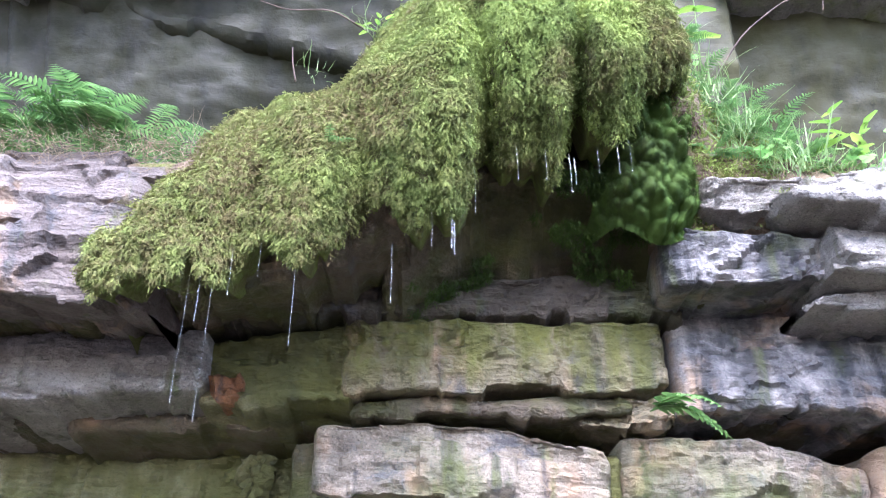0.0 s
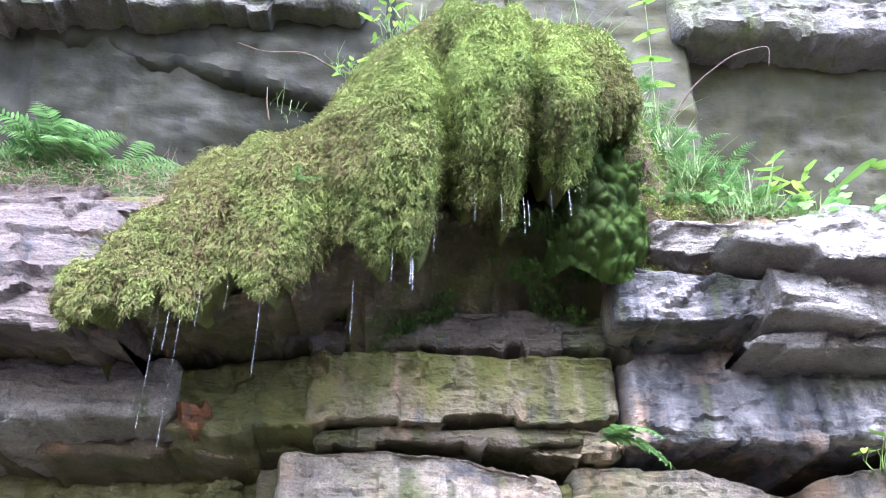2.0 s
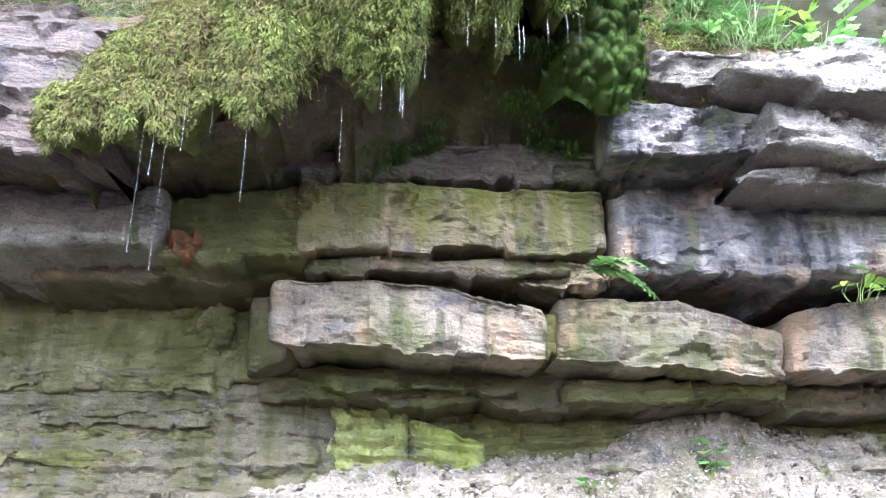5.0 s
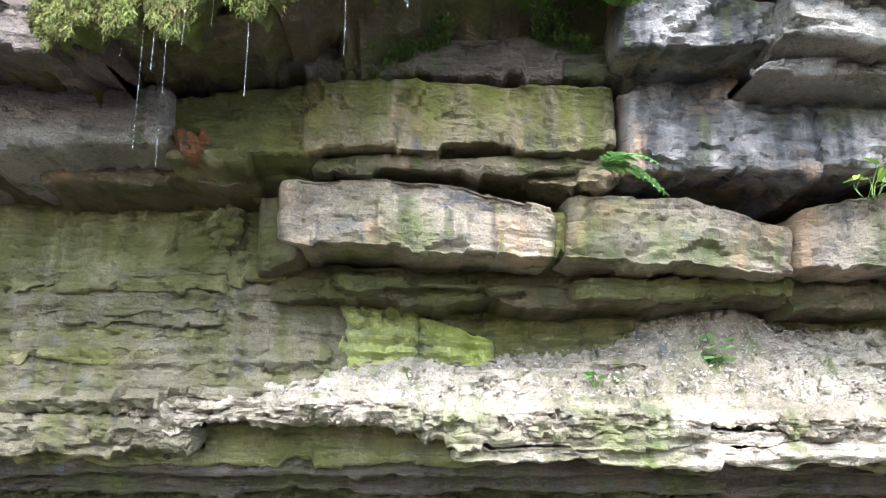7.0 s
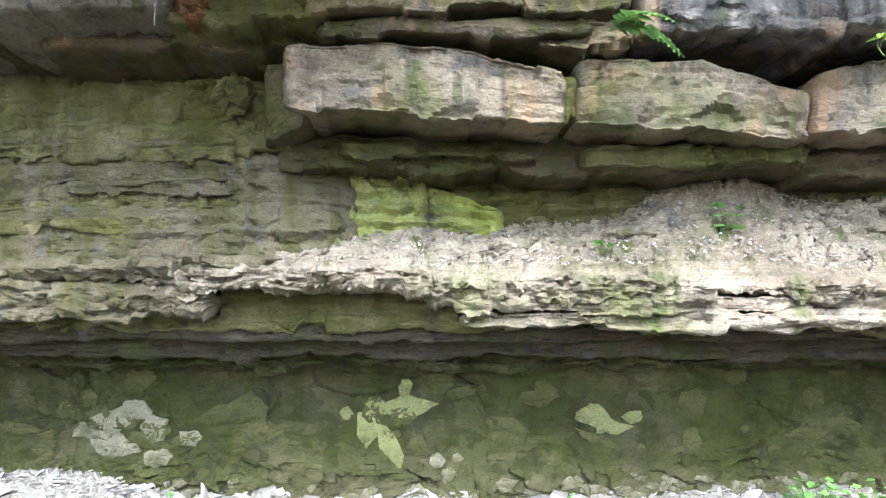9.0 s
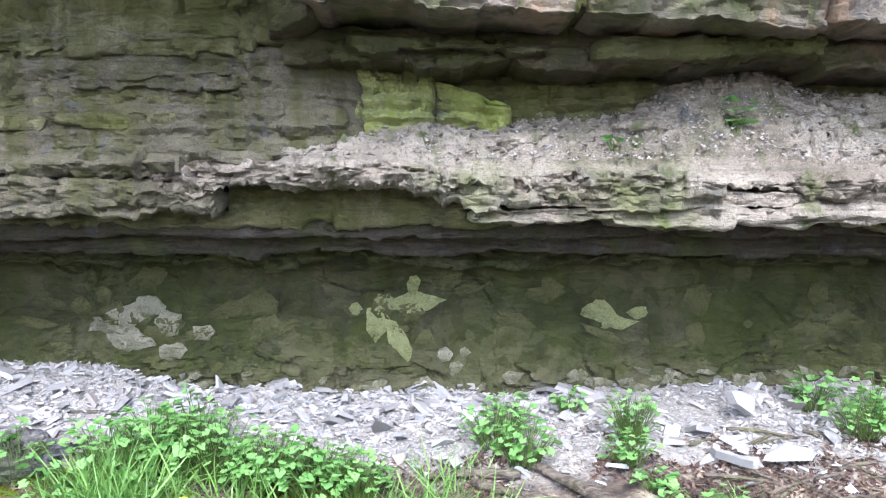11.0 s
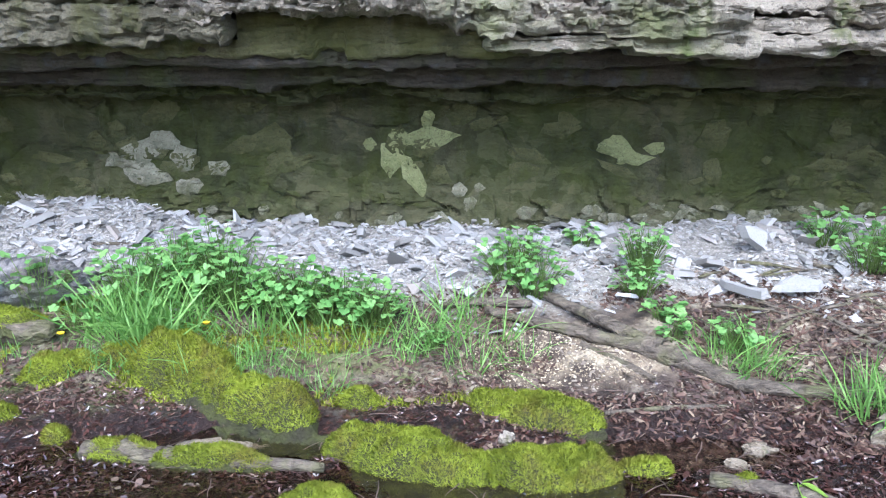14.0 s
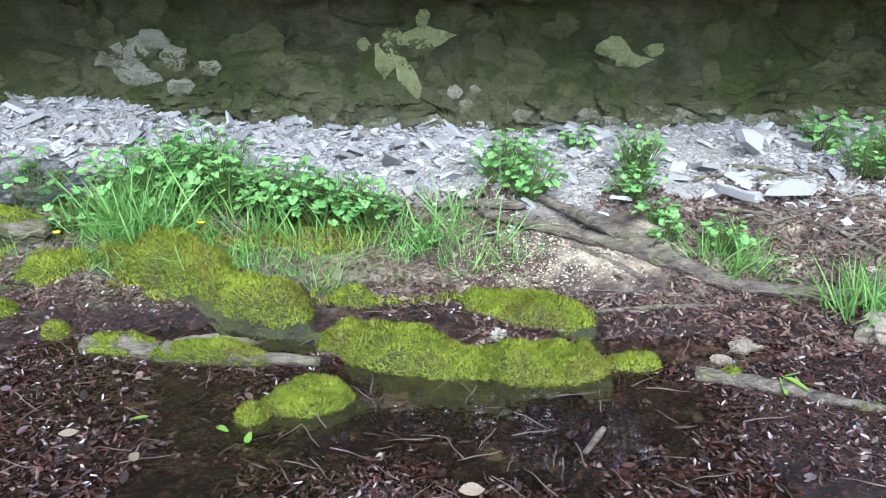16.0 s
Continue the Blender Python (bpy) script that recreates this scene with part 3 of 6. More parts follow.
xs, zs = np.linspace(-3.7, 3.7, 520), np.linspace(0.3, 1.75, 120)
X, Z = np.meshgrid(xs, zs)
p = np.stack([X.ravel(), wall_y(X.ravel(), Z.ravel()), Z.ravel()], 1)
put("lower_wall", mesh_of("lower_wall", p, grid_faces(120, 520)[:, ::-1], M_WALL, sharp=48), K, "olive-green lower rock wall with flaked scars")

# the upper cliff behind the moss: great rounded dark blocks, overhanging
BIG = dict(r=0.12, rough=0.05, chip=0.015, cell=0.5, fine=0.3, lam=0.0, wob=0.05, res=0.035, back=8)
bed(K, M_BACKSHADE, (-4.2, -0.3), (7.2, 7.0, 6.6, 6.2), (4.2, 4.2, 4.3), (3.5, 3.55, 3.75), lean=0.75, seed=101, label="dark smooth overhanging rock face", **BIG)
bed(K, M_BACKSHADE, (-4.2, -0.15), (7.4, 7.2, 7.0), (6.75, 6.1, 5.72, 5.42), (3.32, 3.4, 3.55), lean=0.3, seed=102, label="dark overhanging rock block", **BIG)
bed(K, M_UPPER, (-4.2, -0.3), 7.6, (6.3, 6.0, 6.02, 6.08), (3.44, 3.46, 3.56), r=0.05, rough=0.06, chip=0.05, cell=0.9, fine=0.5, res=0.025, back=8, seed=103, label="grey cracked rock ledge")
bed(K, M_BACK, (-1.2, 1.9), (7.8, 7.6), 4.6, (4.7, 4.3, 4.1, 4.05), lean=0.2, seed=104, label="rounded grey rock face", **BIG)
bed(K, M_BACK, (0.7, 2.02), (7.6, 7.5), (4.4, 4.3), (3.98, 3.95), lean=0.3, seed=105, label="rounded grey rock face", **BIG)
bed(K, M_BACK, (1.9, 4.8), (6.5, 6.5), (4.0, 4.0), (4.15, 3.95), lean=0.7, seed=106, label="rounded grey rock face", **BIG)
bed(K, M_UPPER, (1.9, 4.8), 7.8, (6.3, 6.2, 6.35), (3.85, 3.7), r=0.1, rough=0.06, chip=0.05, cell=0.9, fine=0.5, res=0.025, back=8, seed=107, label="pale cracked upper rock")
# out of view: a mass added overhead to block the sky
bed(K, M_BACK, (-9, 9), 9.5, 7.3, (4.5, 4.5), r=0.3, rough=0.2, chip=0.1, res=0.08, back=9, seed=108, label="unseen rock mass closing off the sky above")
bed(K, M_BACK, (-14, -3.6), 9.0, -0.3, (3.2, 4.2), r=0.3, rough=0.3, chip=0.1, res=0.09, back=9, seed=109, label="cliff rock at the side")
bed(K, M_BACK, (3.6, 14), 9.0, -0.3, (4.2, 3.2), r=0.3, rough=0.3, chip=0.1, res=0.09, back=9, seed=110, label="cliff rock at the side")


# ---- the ground ----
POOLS = ((-1.0, 3.34, 0.62, 0.17), (0.3, 2.68, 0.85, 0.36), (1.2, 3.28, 0.6, 0.16), (-0.2, 3.0, 0.35, 0.14), (0.5, 2.9, 0.6, 0.14))


def ground_z(x, y):
    z = np.interp(y, [-50, 2.9, 3.3, 3.7, 4.0, 4.43, 5.0, 5.4, 6.0], [-0.012, -0.012, 0.018, 0.12, 0.25, 0.40, 0.56, 0.68, 0.80])
    z = z + 0.16 * ease(-x, 0.9, 2.4) * ease(y, 4.6, 5.5) + (0.035 * ease(x, 0.95, 1.5) - 0.012 * ease(-x, 0.3, 0.9)) * (1 - ease(y, 2.9, 3.3))
    q = np.stack([np.ravel(x), np.ravel(y), 0 * np.ravel(x)], 1)
    n = 0.028 * fbm(q * 2.4, 201, 4) + 0.010 * fbm(q * 11, 202, 3)
    for px, py, rx, ry in POOLS:
        n -= (0.11 if px < -0.8 else 0.08) * np.exp(-(((np.ravel(x) - px) / rx) ** 2 + ((np.ravel(y) - py) / ry) ** 2) ** 2)
    return z + n.reshape(np.shape(z))


g = Nodes("forest_floor")
mud = g.mix((0.024, 0.012, 0.009), (0.009, 0.006, 0.005), g.noise(7, 0.35, 0.65, 8))
mud = g.mix(mud, (0.10, 0.045, 0.032), g.noise(31, 0.56, 0.68, 6))
mud = g.mix(mud, (0.10, 0.07, 0.055), g.math("MULTIPLY", g.noise(48, 0.64, 0.74, 4), 0.6))
mud = g.mix(mud, (0.17, 0.135, 0.075), g.math("MULTIPLY", g.noise(2.3, 0.60, 0.68, 7, 0.65), 0.8))
scree_bed = g.mix((0.36, 0.335, 0.30), (0.19, 0.175, 0.155), g.noise(22, 0.38, 0.62, 8, 0.7))
scree_bed = g.mix(scree_bed, (0.45, 0.43, 0.41), g.noise(60, 0.54, 0.64, 4))
chips = g.mix((0.30, 0.24, 0.165), (0.12, 0.085, 0.06), g.noise(19, 0.38, 0.62, 8, 0.7))
chips = g.mix(chips, (0.50, 0.43, 0.31), g.math("MULTIPLY", g.noise(5, 0.52, 0.62, 6), 0.8))
chips = g.mix(chips, (0.05, 0.03, 0.028), g.noise(4.2, 0.54, 0.64, 8, 0.7))
soil = g.mix((0.12, 0.09, 0.065), (0.045, 0.033, 0.027), g.noise(14, 0.35, 0.65, 8))
soil = g.mix(soil, (0.10, 0.13, 0.028), g.math("MULTIPLY", g.noise(3.2, 0.46, 0.6, 6), g.span(g.axis(0), 0.2, -0.3)))
soil = g.mix(soil, chips, g.math("MULTIPLY", g.noise(3.4, 0.44, 0.56, 6), g.span(g.axis(0), -0.6, 0.1, 0.3, 1.0)))
y_edge = g.math("ADD", g.axis(1), g.math("MULTIPLY", g.noise(2.0, 0.0, 1.0, 3.7), 0.5))
low = g.span(y_edge, 3.78, 4.0)
c = g.mix(mud, soil, low)
c = g.mix(c, scree_bed, g.span(y_edge, 4.5, 4.75))
nrm = g.bump(g.noise(90, 0.2, 0.8, 6, 0.7), 0.7, 0.02, g.bump(g.noise(22, 0.2, 0.8, 6), 0.6, 0.03))
c = g.mix(c, g.mix((0.05, 0.034, 0.024), (0.016, 0.011, 0.009), g.noise(5, 0.35, 0.65, 8)), g.span(y_edge, 2.1, 1.5))
M_GROUND = g.done(c, g.math("MAXIMUM", g.span(y_edge, 3.5, 3.95, 0.22, 0.85), g.span(y_edge, 2.2, 1.6, 0.0, 0.9)), nrm)

xs = np.concatenate([np.linspace(-900, -12, 12), np.linspace(-9, -3.6, 12), np.linspace(-3.4, 3.6, 250), np.linspace(3.8, 9, 12), np.linspace(12, 900, 12)])
ys = np.concatenate([np.linspace(-900, -12, 12), np.linspace(-9, 0.9, 14), np.linspace(1.1, 5.8, 180), np.linspace(6.1, 12, 8), np.linspace(20, 900, 10)])
X, Y = np.meshgrid(xs, ys)
p = np.stack([X.ravel(), Y.ravel(), ground_z(X, Y).ravel()], 1)
put("ground", mesh_of("ground", p, grid_faces(len(ys), len(xs)), M_GROUND), None, "wet dark forest floor rising to a pale stony bank", kind="structure", category="ground")

w = Nodes("shallow_water")
w.set(w.bsdf.inputs["Transmission Weight"], 1.0)
w.set(w.bsdf.inputs["IOR"], 1.33)
ripple = w.bump(w.noise(14, 0.2, 0.8, 3, warp=1.0), 0.45, 0.04, w.bump(w.noise(45, 0.2, 0.8, 2), 0.25, 0.012))
M_WATER = w.done((0.42, 0.36, 0.30), 0.02, ripple, 0.5)
xs = np.concatenate([np.linspace(-3.0, -1.75, 40), np.linspace(-1.74, 1.6, 480), np.linspace(1.62, 3.2, 50)])
ys = np.concatenate([np.linspace(1.4, 2.2, 30), np.linspace(2.21, 3.75, 220)])
X, Y = np.meshgrid(xs, ys)
Z = 0 * X + 0.002
rings = np.random.default_rng(17)
for k in range(50):
    x, y = (rings.uniform(-0.3, 1.0), rings.uniform(2.42, 2.95)) if k < 36 else (rings.uniform(-1.5, -0.5), rings.uniform(3.28, 3.5))
    d = np.hypot(X - x, 1.0 * (Y - y))
    Z = Z + 0.0046 * np.sin(d * rings.uniform(80, 170)) * np.exp(-(d / rings.uniform(0.12, 0.3)) ** 2)
p = np.stack([X.ravel(), Y.ravel(), Z.ravel()], 1)
water = put("water", mesh_of("water", p, grid_faces(250, 570), M_WATER), None, "shallow clear pool over dark leaf mud", kind="structure", category="water")
water.visible_shadow = False


# ---- hanging moss ----
def moss_paint(name, bright, mid, brown, dry=0.5, patch=3.0, dry_from=None):
    n = Nodes(name)
    c = n.mix(mid, bright, n.noise(patch, 0.42, 0.62, 5))
    c = n.mix(c, brown, n.math("MULTIPLY", n.noise(patch * 0.7, 0.62 - 0.25 * dry, 0.78 - 0.25 * dry, 6), 0.85))
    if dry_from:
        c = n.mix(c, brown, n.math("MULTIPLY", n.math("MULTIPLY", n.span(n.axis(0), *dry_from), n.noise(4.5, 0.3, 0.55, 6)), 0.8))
    c = n.mix(c, bright, n.math("MULTIPLY", n.noise(26, 0.42, 0.62, 3), 0.45))
    c = n.mix(c, bright, n.math("MULTIPLY", n.island(), 0.12))
    c = n.mix(c, tuple(0.4 * v for v in mid), n.span(n.island(), 0.7, 1.0, 0.0, 0.4))
    n.done(c, 0.8, None, 0.12)
    tr = n.node("BsdfTranslucent", Color=c)
    mx = n.node("MixShader", Fac=0.2)
    n.t.links.new(n.bsdf.outputs[0], mx.inputs[1])
    n.t.links.new(tr.outputs[0], mx.inputs[2])
    n.t.links.new(mx.outputs[0], n.t.nodes["Material Output"].inputs[0])
    return n.mat


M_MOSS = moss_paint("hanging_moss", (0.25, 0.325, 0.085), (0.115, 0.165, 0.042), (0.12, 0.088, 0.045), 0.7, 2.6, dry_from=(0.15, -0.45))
M_CUSHION = moss_paint("cushion_moss", (0.30, 0.36, 0.04), (0.15, 0.185, 0.02), (0.17, 0.14, 0.035), 0.5, 6.0)
HAIRS = [(np.array([(-w_, 0, 0), (w_, 0, 0), (0.0, -b, 1.0 - 0.3 * b)]), np.array([(0, 1, 2)])) for w_, b in ((0.07, 0.1), (0.06, 0.35), (0.08, 0.6))]
n = Nodes("moss_bed")
M_PEAT = n.done(n.mix((0.115, 0.15, 0.03), (0.07, 0.065, 0.022), n.noise(9, 0.35, 0.65, 6)), 0.9, n.bump(n.noise(50, 0.2, 0.8, 6), 0.8, 0.02))


def sprig(pairs, droop, wide):
    """A feathery moss shoot, 1 long along z, curling towards -y."""
    v, f = [], []
    t = np.linspace(0, 1, pairs + 1)
    mid = np.stack([0 * t, -droop * t ** 2, t * (1 - 0.25 * droop * t)], 1)
    for k in range(pairs):
        a, b = mid[k], mid[k + 1]
        s = wide * (1 - 0.6 * t[k]) * (0.8 + 0.4 * (k % 2))
        i = len(v)
        v += [a, b, a * 0.3 + b * 0.7 + np.array([s, 0.1 * s, 0.15]), a * 0.3 + b * 0.7 + np.array([-s, 0.1 * s, 0.15])]
        f += [(i, i + 1, i + 2), (i + 1, i, i + 3)]
    return np.array(v), np.array(f)


SPRIGS = [sprig(2, 0.5, 0.17), sprig(3, 0.9, 0.14), sprig(2, 0.3, 0.2), sprig(3, 0.7, 0.16)]
FEATHERS = [sprig(4, 0.7, 0.2), sprig(4, 1.0, 0.17), sprig(3, 0.5, 0.24), sprig(5, 0.9, 0.16)]
BOTTOM = ([-1.46, -1.29, -1.2, -1.1, -1.02, -0.91, -0.86, -0.74, -0.66, -0.6, -0.50, -0.35, -0.22, -0.12, -0.02, 0.05, 0.1, 0.13, 0.21, 0.29, 0.37, 0.49, 0.54, 0.61, 0.67, 0.73, 0.83, 0.9, 1.02, 1.16],
          [3.50, 3.44, 3.52, 3.46, 3.59, 3.45, 3.62, 3.69, 3.6, 3.53, 3.66, 3.92, 3.86, 3.72, 3.78, 3.74, 3.9, 4.14, 4.18, 4.06, 4.14, 4.02, 4.24, 4.34, 4.19, 4.13, 4.23, 4.4, 4.5, 4.6])
TOP = ([-1.47, -1.41, -1.27, -1.12, -0.78, -0.57, -0.36, -0.18, 0.05, 0.31, 0.57, 0.81, 1.06, 1.2, 1.3], [3.62, 3.90, 4.15, 4.51, 4.72, 4.91, 5.3, 5.62, 5.92, 6.06, 6.03, 5.82, 5.45, 5.02, 4.7])
CREST = ([-1.47, -1.27, -0.78, -0.36, 0.05, 0.31, 0.57, 0.81, 1.06, 1.2], [2.92, 3.1, 3.25, 3.4, 3.5, 3.54, 3.54, 3.5, 3.4, 3.3])


def moss_surface(x, v):
    """A point of the moss blanket: v runs from the hanging edge (0) to the crest (1)."""
    zb, zt = np.interp(x, *BOTTOM), np.interp(x, *TOP)
    row = np.stack([x, 0 * x, 0 * x], 1)
    bendy = 0.35 * vnoise(row * 3, 312)
    zb = zb + 0.03 + 0.03 * fbm(row * 11, 311, 3) + 0.06 * (2 * np.abs((10.3 * x + 2 * bendy) % 1 - 0.5) - 0.5)
    z = zb + (zt - zb) * v
    dome = np.exp(-(np.abs(x - 0.45) / 0.62) ** 3)
    lobe = np.exp(-((x + 0.12) / 0.2) ** 2)
    y = 2.80 + (np.interp(x, *CREST) - 2.80) * np.clip(v, 0, 2) ** 1.9
    y = y - (0.03 + 0.07 * ease(x, -1.1, -0.4) + 0.20 * dome + 0.06 * lobe) * np.sin(np.pi * np.clip(v * 1.15, 0, 1)) ** 0.8
    y = y + 0.10 * dome * (1 - ease(v, 0.0, 0.12)) + 0.2 * ease(x, 0.98, 1.25)
    q = np.stack([x, y, z], 1)
    lump = 0.075 * fbm(q * (3.2, 2, 1.8), 301, 3) + 0.03 * fbm(q * (9, 6, 5), 302, 3)
    lump = lump + 0.035 * (0.5 - cells(q * (13, 10, 11), 305)[0]) * (1 - 0.7 * ease(v, 0.55, 0.8))
    groove = 0.15 * np.exp(-((x - 0.60 - 0.10 * (v - 0.3)) / 0.045) ** 2) * (1 - ease(v, 0.45, 0.8))
    groove += 0.17 * np.exp(-((x - 0.15 - 0.10 * (0.4 - v)) / 0.06) ** 2) * (1 - ease(v, 0.35, 0.7))
    groove += 0.10 * np.exp(-((x + 0.38 + 0.1 * v) / 0.06) ** 2) * (1 - ease(v, 0.15, 0.45))
    groove += 0.05 * np.exp(-((x + 0.86 - 0.2 * v) / 0.05) ** 2) * (1 - ease(v, 0.3, 0.6))
    q[:, 1] += -lump + groove
    q[:, 2] += 0.3 * lump
    return q


def normals_of(surface, a, b, e=0.01):
    n_ = np.cross(surface(a + e, b) - surface(a - e, b), surface(a, b + e) - surface(a, b - e))
    return n_ / np.linalg.norm(n_, axis=1)[:, None]


def clumps(name, at, nrm, size, per, long0, long1, material, lean=0.8, seed=0, close=0.8):
    """Tufts of moss shoots: per shoots fan out of each spot, shaded as a small soft ball."""
    rg = np.random.default_rng(seed)
    i = np.repeat(np.arange(len(at)), per)
    o = rg.normal(size=(len(i), 3))
    o *= (rg.uniform(0.2, 1, len(i)) ** 0.5 / np.linalg.norm(o, axis=1))[:, None]
    o -= nrm[i] * np.minimum((o * nrm[i]).sum(1), 0)[:, None]
    way = nrm[i] * 0.45 + np.array([0, -0.1, -1.0]) * lean + 0.75 * o + 0.2 * rg.normal(size=o.shape)
    long_ = rg.uniform(long0, long1, len(i)) * (size[i] / size.max()) ** 0.5
    return many_soft(name, FEATHERS, rg.integers(0, 4, len(i)), along(way, rg.uniform(-0.9, 0.9, len(i))), long_[:, None] * np.ones(3), at[i] + o * size[i][:, None] * close, nrm[i] * 0.7 + o * 0.95, material, 0.2, seed)


nx, nv = 240, 130
xs, vs = np.linspace(-1.46, 1.16, nx), np.linspace(0, 1, nv)
X, V = np.meshgrid(xs, vs)
p = moss_surface(X.ravel(), V.ravel())
back = moss_surface(xs, 0 * xs) + (0, 0.35, 0.1)
crest = moss_surface(xs, 0 * xs + 1) + (0, 0.9, -0.25)
p = np.vstack([back, p, crest])
moss_mass = thing("hanging_moss", "dripping green and brown moss mound hanging over the rock lip", "moss")
put("moss_bed", mesh_of("moss_bed", p, grid_faces(nv + 2, nx), M_PEAT), moss_mass, "matted brown moss roots")
rng = np.random.default_rng(5)
x, v = rng.uniform(-1.45, 1.15, 26000), rng.uniform(0, 1, 26000)
keep = rng.uniform(0, 2.05, len(x)) < np.interp(x, *TOP) - np.interp(x, *BOTTOM)
keep &= (v < 0.6) | (rng.uniform(0, 1, len(x)) < 0.75)
x, v = x[keep], v[keep]
size = (0.030 - 0.017 * ease(v, 0.5, 0.78) * ease(x, -0.5, 0.0)) * rng.uniform(0.6, 1.25, len(x))
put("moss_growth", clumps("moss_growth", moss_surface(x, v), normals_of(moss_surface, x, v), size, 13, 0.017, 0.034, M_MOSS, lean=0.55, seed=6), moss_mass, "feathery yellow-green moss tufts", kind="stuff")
# strands hanging from the lower edge
count = 900
x = rng.uniform(-1.42, 1.05, count)
root = moss_surface(x, rng.uniform(0, 0.12, count))
hang = rng.uniform(0.01, 0.04, count) + 0.10 * rng.uniform(0, 1, count) * ease(vnoise(np.stack([x * 13, 0 * x, 0 * x], 1), 8), 0.15, 0.6)
tiers = 260
x2 = rng.uniform(0.12, 1.0, tiers)
root = np.vstack([root, moss_surface(x2, rng.uniform(0.04, 0.3, tiers)) + (0, -0.02, 0)])
hang = np.concatenate([hang, rng.uniform(0.04, 0.14, tiers)])
count += tiers
steps = 7
place = np.concatenate([root + np.stack([0.004 * rng.normal(size=count), 0.004 * rng.normal(size=count), -hang * k / steps], 1) for k in range(steps)])
d = np.tile([[0, -0.2, -1.0]], (len(place), 1)) + 0.4 * rng.normal(size=(len(place), 3))
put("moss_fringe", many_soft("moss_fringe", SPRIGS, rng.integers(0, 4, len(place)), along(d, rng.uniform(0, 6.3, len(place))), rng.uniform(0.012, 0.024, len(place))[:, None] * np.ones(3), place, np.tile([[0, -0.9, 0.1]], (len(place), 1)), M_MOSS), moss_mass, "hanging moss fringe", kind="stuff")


# ---- on the ground ----
def flat_stone(rg, n=6, thick=0.3):
    a = np.sort(rg.uniform(0, 6.28, n) * 0.25 + np.arange(n) * 6.28 / n * 1.0)
    r = rg.uniform(0.55, 1.0, n)
    ring = np.stack([np.cos(a) * r, np.sin(a) * r * rg.uniform(0.35, 0.8), 0 * a], 1) * 0.5
    up = ring * rg.uniform(0.75, 0.95) + (0, 0, thick * 0.5)
    up[:, 2] += 0.12 * thick * rg.normal(size=n)
    v = np.vstack([ring + (0, 0, -thick * 0.5), up])
    f = []
    for k in range(n):
        j = (k + 1) % n
        f += [(k, j, n + j), (k, n + j, n + k)]
    f += [(0, k + 1, k) for k in range(1, n - 1)] + [(n, n + k, n + k + 1) for k in range(1, n - 1)]
    return v, np.array(f)


def stone_paint(name, random_of):
    n = Nodes(name)
    r = n.each() if random_of == "each" else n.island()
    c = n.mix((0.17, 0.162, 0.152), (0.42, 0.41, 0.40), n.span(r, 0.0, 0.8))
    c = n.mix(c, (0.22, 0.18, 0.145), n.span(r, 0.80, 1.0, 0.0, 0.8))
    c = n.mix(c, (0.22, 0.21, 0.19), n.math("MULTIPLY", n.noise(30, 0.5, 0.7, 6), 0.6))
    return n.done(c, 0.85, n.bump(n.noise(70, 0.2, 0.8, 6), 0.5, 0.006))


tc = Nodes("limestone_crumbs")
M_CRUMB = tc.done(tc.mix((0.13, 0.11, 0.09), (0.46, 0.43, 0.39), tc.island()), 0.9)
tc = Nodes("sandy_gravel")
M_GRAVEL = tc.done(tc.mix((0.20, 0.155, 0.10), (0.52, 0.44, 0.31), tc.island()), 0.9)
M_STONE = stone_paint("white_limestone_chip", "each")
M_CHIPS = stone_paint("small_limestone_chips", "island")
tc = Nodes("tan_chips")
M_TANCHIPS = tc.done(tc.mix((0.11, 0.08, 0.06), (0.26, 0.22, 0.175), tc.island()), 0.85)
rng = np.random.default_rng(21)
STONES = [flat_stone(rng, int(rng.integers(4, 7)), rng.uniform(0.05, 0.17)) for _ in range(10)]
STONE_MESHES = [mesh_of("stone", v, f, M_STONE, smooth=False) for v, f in STONES]
CHIP_MESHES = [mesh_of("stone", v, f, M_RUBBLE, smooth=False) for v, f in STONES[:5]]


def scree_spots(count):
    """Where stones lie: thick along the foot of the wall, thinning down the bank."""
    x = rng.uniform(-3.3, 3.3, count * 6)
    y = 5.42 - np.abs(rng.normal(0, 0.5, count * 6))
    edge = 4.38 + 0.22 * fbm(np.stack([x * 1.3, 0 * x, 0 * x], 1), 31, 3) - 0.28 * np.exp(-((x - 0.35) / 0.45) ** 2) - 0.25 * ease(x, 1.2, 2.2)
    keep = (y > edge) & (y < 5.42) & (rng.uniform(0, 1, len(x)) < np.where((x > 1.15) & (x < 1.9) & (y > 4.9), 0.15, 0.9))
    return x[keep][:count], y[keep][:count]


scree = thing("scree", "bank of loose flat white limestone chips under the wall", "scree", kind="structure")
x, y = scree_spots(300)
for i in range(len(x)):
    s = rng.uniform(0.10, 0.28)
    z = float(ground_z(x[i:i + 1], y[i:i + 1])[0]) + 0.02
    put("stone", STONE_MESHES[i % 10], scree, m=Matrix.LocRotScale((x[i], y[i], z), Euler((rng.normal(0.3, 0.3), rng.normal(0, 0.3), rng.uniform(0, 6.3))), (s, s, s)))
x, y = scree_spots(6500)
s = rng.uniform(0.03, 0.13, len(x)) * (0.6 + 0.6 * rng.uniform(0, 1, len(x)) ** 3)
v, f = many(STONES, rng.integers(0, 10, len(x)), turns(rng.normal(0.25, 0.35, len(x)), rng.normal(0, 0.35, len(x)), rng.uniform(0, 6.3, len(x))), s[:, None] * np.ones(3), np.stack([x, y, ground_z(x, y) + 0.008], 1))
